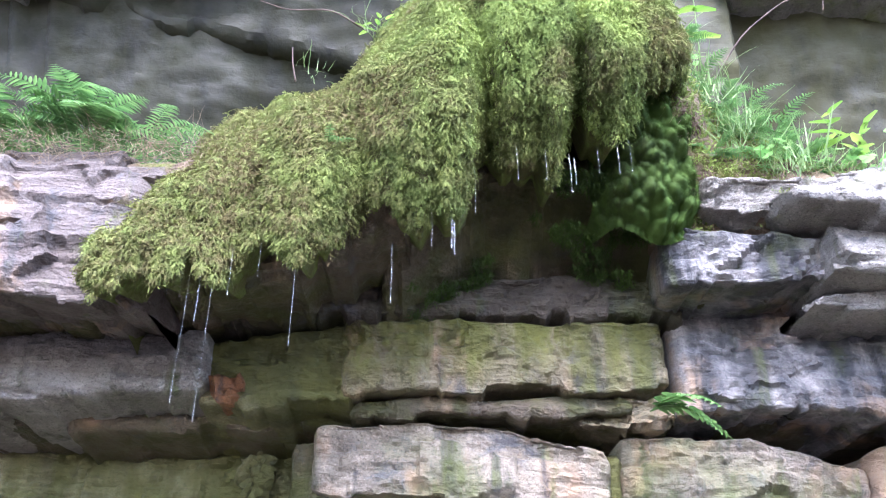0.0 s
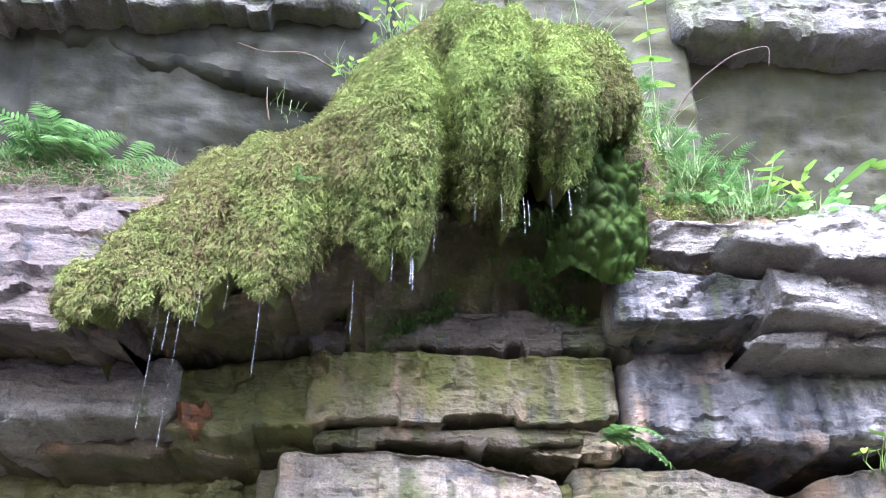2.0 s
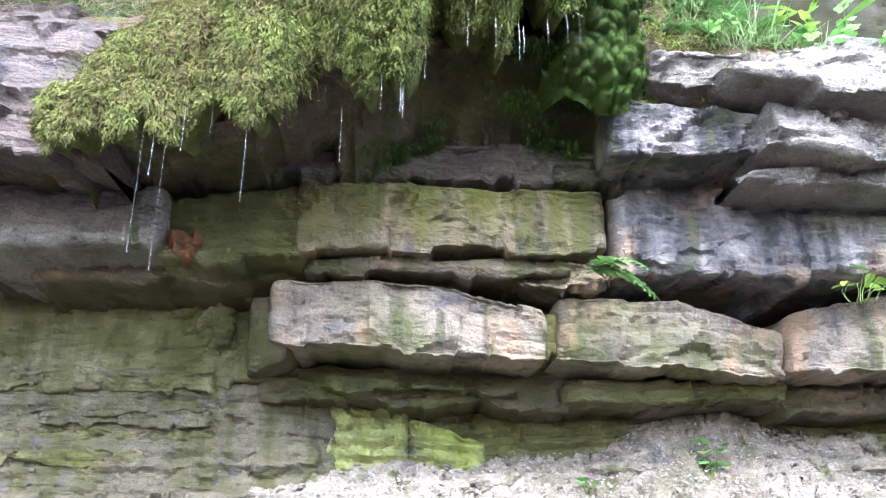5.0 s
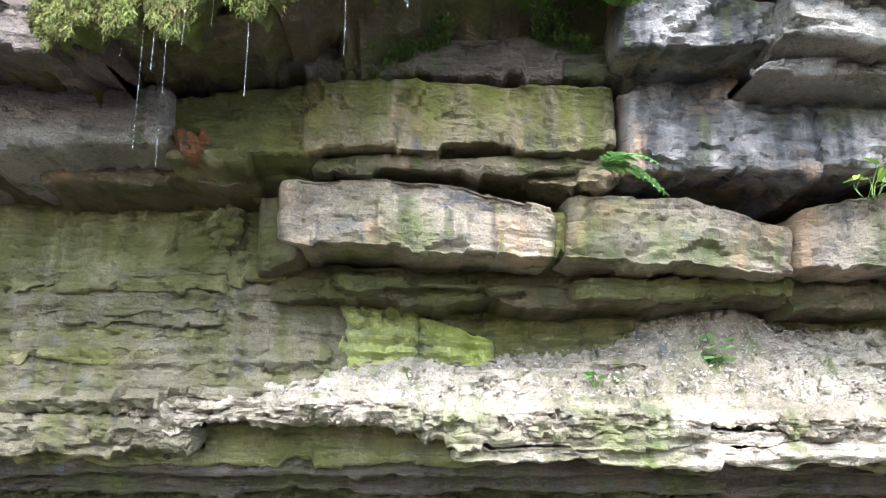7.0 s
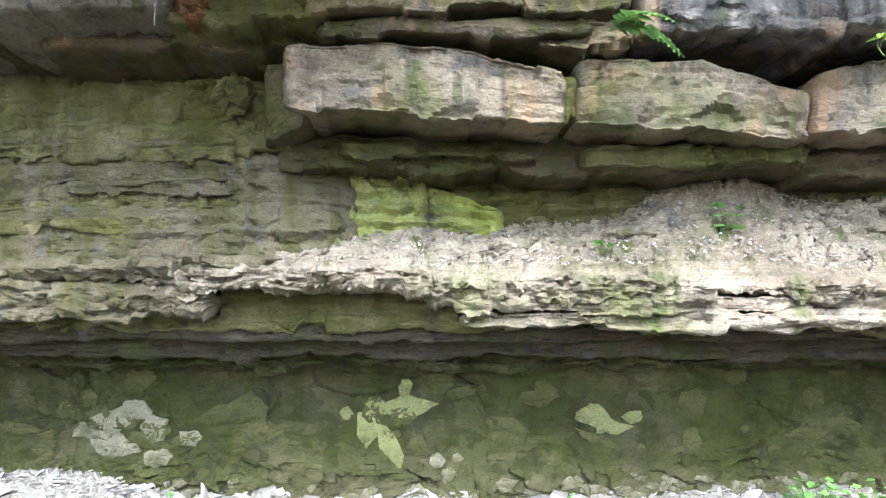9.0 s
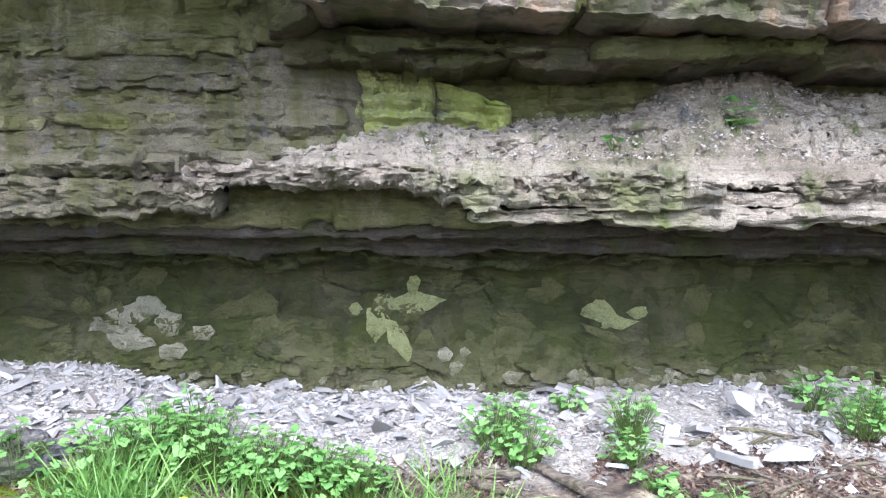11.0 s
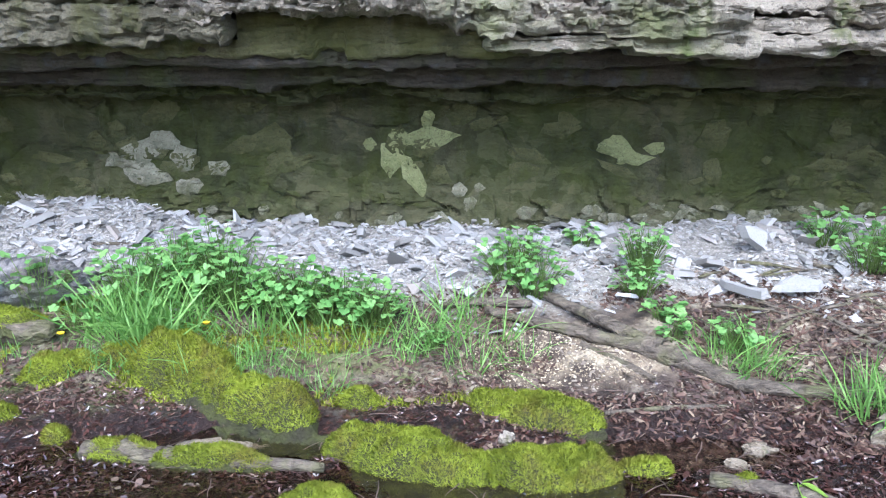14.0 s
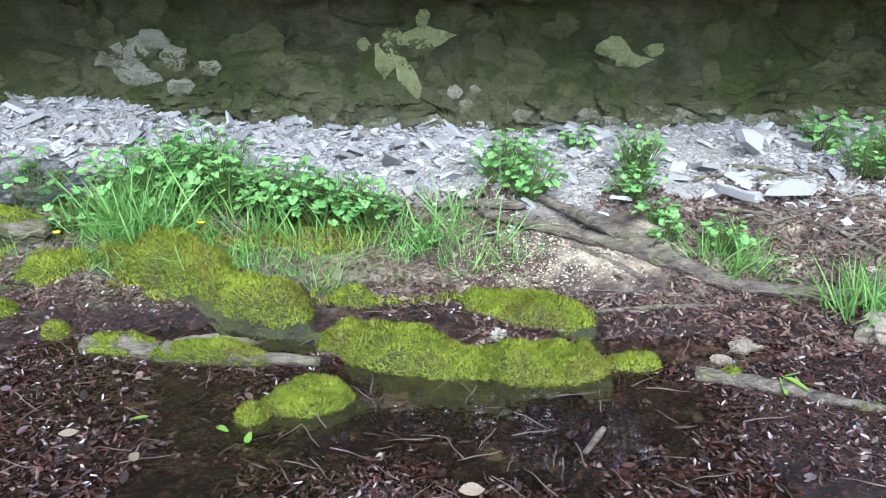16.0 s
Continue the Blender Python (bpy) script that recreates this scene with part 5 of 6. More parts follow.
put("bank_litter", mesh_of("bank_litter", vb_, fb_, M_DRYLEAF), litter, "brown dead leaf fragments on the bank", kind="stuff")
xt, yt = litter_spots(9000)
keep = ground_z(xt, yt) > -0.03
xt, yt = xt[keep], yt[keep]
st = 0.008 + 0.03 * rng.uniform(0, 1, len(xt)) ** 2
vt, ft = many(BITS, rng.integers(0, 6, len(xt)), turns(rng.normal(0.25, 0.4, len(xt)), rng.normal(0, 0.4, len(xt)), rng.uniform(0, 6.3, len(xt))), st[:, None] * np.array([1.4, 0.8, 1.0]), np.stack([xt, yt, np.maximum(ground_z(xt, yt), 0.0) + 0.008], 1))
put("wet_leaf_tops", mesh_of("wet_leaf_tops", vt, ft, M_LEAFBIT), litter, "glossy leaf fragments rising out of the water", kind="stuff")
put("leaf_mat", mesh_of("leaf_mat", v, f, M_LEAFBIT), litter, "matted leaf fragments", kind="stuff")
x, y = rng.uniform(-2.6, 2.8, 520), rng.uniform(1.8, 4.6, 520)
keep = (y < 3.7) | (x > 0.6)
x, y = x[keep], y[keep]
rod = tube([(-0.5, 0, 0), (-0.1, 0.03, 0.01), (0.25, -0.02, 0.01), (0.5, 0.02, 0)], [0.016, 0.016, 0.012, 0.006], 4, knobs=0.0)
s = rng.uniform(0.04, 0.2, len(x))
v, f = many([rod], np.zeros(len(x), int), turns(rng.normal(0, 0.05, len(x)), rng.normal(0, 0.06, len(x)), rng.uniform(0, 6.3, len(x))), s[:, None] * np.ones(3), np.stack([x, y, np.maximum(ground_z(x, y), 0) + 0.012], 1))
put("twig_litter", mesh_of("twig_litter", v, f, M_TWIG), litter, "thin dead twigs", kind="stuff")
M_PALELEAF = Nodes("pale_dead_leaf")
M_PALELEAF = M_PALELEAF.done(M_PALELEAF.mix((0.24, 0.185, 0.12), (0.10, 0.07, 0.048), M_PALELEAF.noise(20)), 0.6)
for (lx, ly, s, rz) in ((1.44, 3.78, 0.17, 0.3), (0.44, 3.56, 0.13, 1.1), (0.2, 2.17, 0.09, 0.2), (-0.1, 3.6, 0.06, 0.4), (2.12, 3.1, 0.15, 1.0), (1.0, 3.75, 0.09, 2.0), (-1.3, 2.5, 0.07, 0.5), (-1.0, 2.35, 0.06, 1.4)):
    z = float(ground_z(np.array([lx]), np.array([ly]))[0])
    put("fallen_leaf", mesh_of("fallen_leaf", *LEAVES[int(lx * 7) % 6], M_PALELEAF), None, "pale tan curled dead leaf on wet ground", Matrix.LocRotScale((lx, ly, max(z, 0) + 0.025), Euler((0.35, 0.1, rz)), (s, s, s)), category="leaf")


# ---- plants ----
def leaf_paint(name, bright, deep, shine=0.45, random_of="each"):
    n = Nodes(name)
    c = n.mix(deep, bright, n.each() if random_of == "each" else n.island())
    c = n.mix(c, tuple(0.6 * v for v in deep), n.math("MULTIPLY", n.noise(25, 0.45, 0.7), 0.4))
    n.done(c, shine, None, 0.4)
    tr = n.node("BsdfTranslucent", Color=n.mix(c, (1.0, 1.0, 0.4), 0.0))
    mx = n.node("MixShader", Fac=0.42)
    n.t.links.new(n.bsdf.outputs[0], mx.inputs[1])
    n.t.links.new(tr.outputs[0], mx.inputs[2])
    n.t.links.new(mx.outputs[0], n.t.nodes["Material Output"].inputs[0])
    return n.mat


M_HERB = leaf_paint("herb_leaf", (0.30, 0.52, 0.17), (0.15, 0.34, 0.09), 0.55)
M_LIME = leaf_paint("lime_leaf", (0.30, 0.46, 0.08), (0.16, 0.32, 0.05))
M_FERN = leaf_paint("fern_green", (0.17, 0.31, 0.09), (0.07, 0.16, 0.045), random_of="island")
M_GRASS = leaf_paint("grass_green", (0.27, 0.46, 0.12), (0.12, 0.26, 0.055), random_of="island")
M_BANKGRASS = leaf_paint("bank_grass", (0.26, 0.38, 0.14), (0.12, 0.20, 0.065), random_of="island")
M_STEM = leaf_paint("green_stem", (0.16, 0.24, 0.06), (0.10, 0.16, 0.04))
M_STRAW = leaf_paint("dead_straw", (0.34, 0.26, 0.17), (0.17, 0.12, 0.08), random_of="island")
M_PETAL = Nodes("yellow_petal").done((0.75, 0.55, 0.02), 0.5)


def curve_of(base, d, length, droop, n=10):
    """Points of a stalk that leaves base along d and bends down by its own weight."""
    t = np.linspace(0, 1, n)[:, None]
    d = np.array(d, float) / np.linalg.norm(d)
    return np.array(base) + d * length * t + np.array([0, 0, -1.0]) * droop * length * t ** 2


def frond(base, d, length, droop, wide, pairs, rg, fat=0.115):
    """A fern frond: a bent rib and toothed leaflets on both sides."""
    q = curve_of(base, d, length, droop, pairs + 3)
    tan = np.gradient(q, axis=0)
    tan /= np.linalg.norm(tan, axis=1)[:, None]
    side = np.cross(tan, (0, 0, 1.0))
    side /= np.linalg.norm(side, axis=1)[:, None] + 1e-6
    up = np.cross(side, tan)
    v, f = tube(q, np.linspace(0.0028, 0.001, len(q)), 4, knobs=0)
    pieces = [(v, f)]
    for k in range(2, len(q)):
        t = (k - 1) / (len(q) - 1)
        size = wide * np.sin(np.pi * np.clip(0.22 + 0.76 * t, 0, 1)) ** 0.9 * rg.uniform(0.85, 1.1)
        for s in (-1, 1):
            out = s * side[k] * 0.95 + tan[k] * 0.42 + up[k] * rg.uniform(-0.1, 0.22)
            out /= np.linalg.norm(out)
            along_ = np.cross(out, up[k])
            vs, fs = [], []
            for a, w_ in ((0.0, 0.55), (0.3, 1.0), (0.62, 0.72), (0.85, 0.34), (1.0, 0.02)):
                mid = q[k] + out * size * a - up[k] * 0.2 * size * a * a
                vs += [mid + along_ * fat * size * w_ + up[k] * 0.06 * size * w_, mid, mid - along_ * fat * size * w_ + up[k] * 0.06 * size * w_]
            for j in range(4):
                b = 3 * j
                fs += [(b, b + 1, b + 4), (b, b + 4, b + 3), (b + 1, b + 2, b + 5), (b + 1, b + 5, b + 4)]
            pieces.append((np.array(vs), np.array(fs)))
    return joined(pieces)


def fern(at, fronds, length, seed, label, spread=(0, 360), rise=(0.5, 1.1), droop=0.5, wide=0.09, pairs=17, name="fern", fat=0.115):
    rg = np.random.default_rng(seed)
    root = thing(name, label, "fern", at=at)
    for k in range(fronds):
        a = radians(spread[0] + (spread[1] - spread[0]) * (k + rg.uniform(0.1, 0.9)) / fronds)
        r = rg.uniform(*rise)
        v, f = frond((0, 0, 0), (math.cos(a), math.sin(a), r), length * rg.uniform(0.7, 1.1), droop * rg.uniform(0.7, 1.3), wide * rg.uniform(0.8, 1.1), pairs, rg, fat)
        put("frond", mesh_of("frond", v, f, M_FERN), root)
    return root


def blade(rg, bend):
    t = np.linspace(0, 1, 6)
    w_ = 0.018 * (1 - t) ** 0.6 + 0.001
    mid = np.stack([0 * t, -bend * t ** 2, t * (1 - 0.35 * bend * t)], 1)
    v = np.vstack([mid + np.stack([w_, 0 * t, 0 * t], 1), mid - np.stack([w_, 0 * t, 0 * t], 1)])
    f = []
    for k in range(5):
        f += [(k, k + 1, 7 + k), (k, 7 + k, 6 + k)]
    return v, np.array(f)


rng = np.random.default_rng(44)
BLADES = [blade(rng, b) for b in (0.15, 0.45, 0.8, 1.1)]


def grass(at, count, height, spread, seed, label="tuft of bright green grass", material=None, name="grass_tuft", lean=(0, 0, 0)):
    rg = np.random.default_rng(seed)
    xy = rg.normal(0, spread, (count, 2))
    d = np.stack([xy[:, 0] * 1.5 / (spread + 0.02) * 0.25, xy[:, 1] * 1.5 / (spread + 0.02) * 0.25, 0 * xy[:, 0] + 1], 1) + 0.22 * rg.normal(size=(count, 3)) + np.array(lean)
    s = height * rg.uniform(0.45, 1.1, count)
    wide = np.stack([s * 0.9, s, s], 1)
    v, f = many(BLADES, rg.integers(0, 4, count), along(d, rg.uniform(0, 6.3, count)), wide, np.stack([xy[:, 0], xy[:, 1], 0 * s], 1))
    return put(name, mesh_of(name, v, f, material or M_GRASS), None, label, pose(*at), kind="stuff", category="grass")


def leaf_shape(lobes, deep, tip=0.0, n=20, cup=0.12):
    """A leaf blade, 1 across, its stalk at the origin, lying along y."""
    a = np.linspace(-np.pi * 0.93, np.pi * 0.93, n)
    r = 0.5 * (1 - deep * (0.5 - 0.5 * np.cos(a * lobes))) * (1 + tip * np.exp(-(a / 0.5) ** 2))
    rim = np.stack([np.sin(a) * r, np.cos(a) * r + 0.32, 0 * a], 1)
    rim[:, 2] = cup * (np.abs(rim[:, 0]) * 1.2 - 0.25 * rim[:, 1] ** 2)
    v = np.vstack([[[0, 0.0, 0]], [[0, 0.32, -0.02]], rim])
    f = [(1, 2 + k + 1, 2 + k) for k in range(n - 1)] + [(0, 2, 1), (0, 1, 1 + n)]
    return v, np.array(f)


ROUND = [leaf_shape(5, 0.32), leaf_shape(3, 0.36), leaf_shape(5, 0.22, cup=0.25), leaf_shape(7, 0.25, cup=-0.1)]
POINTED = [leaf_shape(1, 0.0, 0.9, 16), leaf_shape(1, 0.0, 1.3, 16, 0.25)]
for q, _ in POINTED:
    q[:, 0] *= 0.55
HERB_MESHES = [mesh_of("leaf", *s, M_HERB) for s in ROUND]
LIME_MESHES = [mesh_of("leaf", *s, M_LIME) for s in POINTED]


STALKS = [mesh_of("stalk", *tube([(0, 0, 0), (0.03 * b, 0.02, 0.5), (0, 0, 1)], [0.003, 0.0025, 0.0018], 4, knobs=0), M_STEM) for b in (-1, 1)]


def herb(at, stalks, height, spread, size, seed, label, meshes=None, name="herb", category="herb", lean=(0, 0)):
    """A clump of leaves, one on each thin stalk."""
    rg = np.random.default_rng(seed)
    meshes = meshes or HERB_MESHES
    root = thing(name, label, category, at=at)
    for k in range(stalks):
        a, r = rg.uniform(0, 6.283), spread * math.sqrt(rg.uniform(0, 1))
        tip = np.array([r * math.cos(a) + lean[0] * height, r * math.sin(a) * 0.8 + lean[1] * height, height * rg.uniform(0.35, 1.0) * (1 - 0.35 * (r / spread) ** 2)])
        foot = tip * (0.45, 0.45, 0) + (0, 0, -0.01)
        way = Vector(tip - foot)
        put("stalk", STALKS[k % 2], root, m=Matrix.LocRotScale(foot, way.to_track_quat("Z", "Y"), (1, 1, way.length)))
        s = size * rg.uniform(0.6, 1.15)
        put("leaf", meshes[k % len(meshes)], root, m=Matrix.LocRotScale(tip, Euler((rg.normal(-0.1, 0.35), rg.normal(0, 0.3), a - 1.57 + rg.normal(0, 0.4))), (s, s, s)))
    return root


def leafy_stem(at, path, pairs, size, seed, label, meshes=None, name="leafy_plant", start=0.3):
    """An upright stem with leaves in pairs."""
    rg = np.random.default_rng(seed)
    meshes = meshes or LIME_MESHES
    root = thing(name, label, "plant", at=at)
    q = np.array(path, float)
    t = np.linspace(0, len(q) - 1, 24)
    line = np.stack([np.interp(t, np.arange(len(q)), q[:, k]) for k in range(3)], 1)
    v, f = tube(q, np.linspace(0.005, 0.002, len(q)), 5, knobs=0)
    put("stem", mesh_of("stem", v, f, M_STEM), root)
    for k in range(pairs):
        i = int(23 * (start + (1 - start) * (k + 1) / pairs))
        turn = rg.uniform(0, 3.14)
        for s in (0, 3.14):
            w_ = size * rg.uniform(0.7, 1.1) * (1 - 0.35 * k / pairs)
            put("leaf", meshes[(k + int(s)) % len(meshes)], root, m=Matrix.LocRotScale(line[i], Euler((rg.normal(-0.05, 0.3), rg.normal(0, 0.2), turn + s)), (w_, w_, w_)))
    return root


def gz(x, y):
    return float(ground_z(np.array([x]), np.array([y]))[0])


# ferns on the ledge, the bed and the right-hand bank
fern((-1.70, 3.08, 4.40), 19, 0.52, 1, "lush green fern clump on the ledge beside the moss", rise=(0.35, 1.1), droop=0.6, wide=0.10, pairs=18, fat=0.10)
fern((-2.14, 3.06, 4.38), 13, 0.46, 2, "green fern on the limestone ledge", rise=(0.35, 1.0), droop=0.6, wide=0.09, pairs=17, fat=0.10)
fern((-1.45, 3.2, 4.44), 7, 0.46, 3, "green fern with low spreading fronds", spread=(-60, 120), rise=(0.3, 0.7), droop=0.5, wide=0.085, pairs=17, fat=0.10)
fern((0.96, 3.63, 3.21), 3, 0.40, 4, "single small fern growing from a crack in the rock", spread=(-80, -10), rise=(0.35, 0.45), droop=0.75, wide=0.10, pairs=13, fat=0.2)
for k, (x, y, z, L_) in enumerate([(1.32, 3.35, 4.78, 0.26), (1.46, 3.38, 4.74, 0.3), (1.60, 3.4, 4.66, 0.34), (1.72, 3.4, 4.58, 0.3), (1.5, 3.22, 4.48, 0.24), (1.66, 3.25, 4.42, 0.24), (1.36, 3.2, 4.5, 0.24), (1.75, 3.2, 4.35, 0.26), (1.28, 3.12, 4.3, 0.2), (1.55, 3.16, 4.3, 0.22), (1.85, 3.3, 4.42, 0.26), (1.2, 3.3, 4.85, 0.24), (1.95, 3.22, 4.3, 0.2), (1.25, 3.1, 4.7, 0.3), (1.38, 3.15, 4.62, 0.32), (1.5, 3.2, 4.6, 0.34), (1.66, 3.22, 4.52, 0.32), (1.2, 3.05, 4.95, 0.26)]):
    fern((x, y, z), 7, L_, 20 + k, "young fern on the soil bank beside the moss", spread=(-70, 200), rise=(0.6, 1.6), wide=0.05, pairs=13)
fern((-0.5, 2.78, 4.12), 3, 0.14, 40, "tiny fern sprig growing out of the moss", spread=(-100, -10), rise=(0.2, 0.5), wide=0.03, pairs=9)

# soil bank on the right of the moss
xs, vs = np.linspace(0.9, 2.5, 120), np.linspace(0, 1, 60)
X, V = np.meshgrid(xs, vs)
crest = np.interp(X, [0.9, 1.1, 1.32, 1.6, 1.9, 2.2, 2.5], [5.6, 5.35, 5.05, 4.78, 4.52, 4.36, 4.3])
foot = np.interp(X, [0.9, 1.1, 1.3, 1.7, 2.1, 2.5], [4.2, 3.96, 3.95, 4.06, 4.08, 4.05])
p = np.stack([X, 3.0 + 0.16 * ease(X, 1.15, 1.4) + 0.40 * V ** 1.3 - 0.06 * np.sin(np.pi * V), foot + (crest - foot) * V], 2).reshape(-1, 3)
p[:, 1] += -0.10 * (1 - ease(p[:, 0], 1.15, 1.5)) * ease(V.ravel(), 0.3, 0.65) + 0.12 * (1 - ease(p[:, 0], 1.2, 1.4)) * (1 - ease(V.ravel(), 0.1, 0.4)) + 0.06 * fbm(p * 3, 61, 4) + 0.03 * facets(p * 12, 62)
p[:, 1] += 0.22 * (1 - ease(V.ravel(), 0.0, 0.3)) * (1 - ease(p[:, 0], 1.35, 1.6))
p = np.vstack([p[:120] + (0, 0.4, -0.15), p, p[-120:] + (0, 0.9, -0.1)])
sb = Nodes("root_soil")
M_SOIL = sb.done(sb.mix(sb.mix((0.17, 0.125, 0.08), (0.07, 0.05, 0.035), sb.noise(8, 0.35, 0.65, 8)), (0.12, 0.13, 0.03), sb.noise(4, 0.52, 0.62, 6)), 0.95, sb.bump(sb.noise(55, 0.2, 0.8, 8), 0.9, 0.02))
soil_bank = thing("soil_bank", "brown rooty soil bank above the slabs", "soil", kind="structure")
put("soil", mesh_of("soil", p, grid_faces(62, 120), M_SOIL, sharp=50), soil_bank)
rng = np.random.default_rng(66)


def straw(count, spot, length, name, label):
    a = spot(count)
    d = np.stack([rng.normal(0, 0.5, count), -0.5 - 0.3 * rng.uniform(size=count), rng.normal(-0.4, 0.5, count)], 1)
    s = rng.uniform(0.5, 1.1, count) * length
    v, f = many(BLADES, rng.integers(0, 4, count), along(d, rng.uniform(0, 6.3, count)), np.stack([s * 0.5, s, s], 1), a)
    put(name, mesh_of(name, v, f, M_STRAW), None, label, kind="stuff", category="straw")


def on_bank(count):
    i = rng.integers(120, len(p) - 120, count)
    return p[i] + (0, -0.01, 0.01)


straw(1300, on_bank, 0.13, "dead_roots", "tangle of dead roots and straw on the bank")
straw(1500, lambda c: np.stack([rng.uniform(-2.4, -1.1, c), 2.95 + 0.45 * rng.uniform(size=c) ** 1.6, 4.2 + 0.14 * rng.uniform(size=c)], 1), 0.14, "dead_stalks", "dead brown stalks on the limestone ledge")
i = rng.integers(120, len(p) - 120, 9000)
keep = (vnoise(p[i] * 4, 71) > -0.1) | (p[i, 0] < 1.25)
q = p[i][keep]
v, f = many(SPRIGS, rng.integers(0, 4, len(q)), along(np.array([[0, -0.8, 0.3]]) + 0.6 * rng.normal(size=q.shape), rng.uniform(0, 6.3, len(q))), rng.uniform(0.02, 0.05, len(q))[:, None] * np.ones(3), q)
put("moss_patch", mesh_of("moss_patch", v, f, M_MOSS), soil_bank, "thin yellow-green moss on the soil", kind="stuff")

# thin soil and straw on the left ledge
xs, vs = np.linspace(-3.6, -1.1, 150), np.linspace(0, 1, 40)
X, V = np.meshgrid(xs, vs)
q = np.stack([X, 3.04 + 0.7 * V, 4.13 + 0.36 * V ** 0.5], 2).reshape(-1, 3)
q[:, 2] += 0.04 * fbm(q * 4, 63, 4) + 0.015 * facets(q * 14, 64)
q[:, 1] += 0.05 * fbm(q * 5, 65, 3)
q = np.vstack([q[:150] + (0, 0.3, -0.1), q])
ledge_soil = thing("ledge_soil", "thin brown soil and straw on the limestone ledge", "soil", kind="structure")
put("soil", mesh_of("soil", q, grid_faces(41, 150), M_SOIL, sharp=50), ledge_soil)

# low grass and moss carpet on the bank beside the pool
x, y = rng.uniform(-2.2, 0.25, 4500), rng.uniform(3.78, 4.4, 4500)
spot = np.stack([x * 2.4, y * 3, 0 * x], 1)
keep = (fbm(spot, 131, 3) + 0.1 - 0.7 * ease(x, -0.7, 0.2) > 0.0) & (ground_z(x, y) > 0.03)
x, y = x[keep], y[keep]
d = np.stack([rng.normal(0, 0.4, len(x)), rng.normal(0, 0.4, len(x)), 1 + 0 * x], 1)
s = rng.uniform(0.03, 0.10, len(x))
v, f = many(BLADES, rng.integers(0, 4, len(x)), along(d, rng.uniform(0, 6.3, len(x))), np.stack([2.8 * s, s, s], 1), np.stack([x, y, ground_z(x, y)], 1))
put("short_grass", mesh_of("short_grass", v, f, M_GRASS), None, "short bright green grass carpet on the bank", kind="stuff", category="grass")
x, y = rng.uniform(-2.5, 0.3, 70000), rng.uniform(3.58, 4.42, 70000)
keep = fbm(np.stack([x * 2.6, y * 3.4, 0 * x + 4], 1), 141, 4) - 0.08 - 0.5 * ease(x, -0.5, 0.3) - 0.3 * ease(y, 4.2, 4.42) > 0.0
x, y = x[keep], y[keep]
d = np.stack([rng.normal(0, 0.45, len(x)), rng.normal(0, 0.45, len(x)), 1 + 0 * x], 1)
put("moss_carpet", many_soft("moss_carpet", HAIRS, rng.integers(0, 3, len(x)), along(d, rng.uniform(0, 6.3, len(x))), rng.uniform(0.016, 0.04, len(x))[:, None] * (1.3, 1.3, 1), np.stack([x, y, ground_z(x, y)], 1), np.tile([[0, -0.2, 1.0]], (len(x), 1)), M_CUSHION), None, "thin yellow-green moss carpet on the bank", kind="stuff", category="moss")
x, y = rng.uniform(-2.6, 0.4, 6500), rng.uniform(3.55, 4.5, 6500)
v, f = many(BITS, rng.integers(0, 6, len(x)), turns(rng.normal(0, 0.4, len(x)), rng.normal(0, 0.4, len(x)), rng.uniform(0, 6.3, len(x))), rng.uniform(0.01, 0.045, len(x))[:, None] * np.array([1.4, 0.8, 1.0]), np.stack([x, y, ground_z(x, y) + 0.01], 1))
put("bank_litter", mesh_of("bank_litter", v, f, M_DRYLEAF), litter, "brown dead leaf fragments on the bank", kind="stuff")

# grasses and broad-leaved plants up there
for k, (x, y, z, c, h) in enumerate([(0.98, 3.38, 5.4, 26, 0.5), (1.08, 3.36, 5.25, 22, 0.3), (1.2, 3.3, 4.95, 40, 0.26), (1.3, 3.3, 4.8, 40, 0.25), (1.5, 3.25, 4.5, 40, 0.25), (1.75, 3.2, 4.28, 46, 0.26), (1.6, 3.1, 4.2, 34, 0.2), (0.4, 3.3, 5.95, 26, 0.16), (0.0, 3.35, 5.72, 20, 0.14), (-0.4, 3.3, 5.28, 22, 0.14), (-0.7, 3.3, 4.95, 16, 0.12), (2.0, 3.2, 4.2, 26, 0.18), (1.42, 3.12, 4.35, 34, 0.2), (1.15, 3.2, 5.0, 34, 0.2), (1.08, 3.1, 5.1, 40, 0.22), (1.18, 3.05, 4.8, 40, 0.2), (1.3, 3.05, 4.6, 44, 0.22), (1.42, 3.08, 4.45, 44, 0.2), (1.0, 3.2, 5.35, 36, 0.2), (0.85, 3.3, 5.62, 30, 0.18)]):
    grass((x, y, z), c, h, 0.05, 80 + k, "fine pale green grass on the bank", M_BANKGRASS)
leafy_stem((1.42, 3.4, 4.8), [(0, 0, 0), (0.02, 0, 0.4), (0.05, 0, 0.8), (0.06, -0.02, 1.2)], 4, 0.12, 1, "tall thin leafy plant against the rock")
leafy_stem((1.86, 3.2, 4.25), [(0, 0, 0), (0.03, 0, 0.18), (0.08, -0.02, 0.36)], 5, 0.09, 2, "lime-green broad-leaved plant on the bank")
leafy_stem((1.98, 3.22, 4.22), [(0, 0, 0), (0.05, 0, 0.16), (0.14, -0.02, 0.34)], 5, 0.09, 3, "lime-green broad-leaved plant on the bank")
leafy_stem((2.3, 3.3, 4.2), [(0, 0, 0), (0.0, 0, 0.2), (0.03, 0, 0.42)], 4, 0.13, 4, "small broad-leaved plant on the ledge", HERB_MESHES)
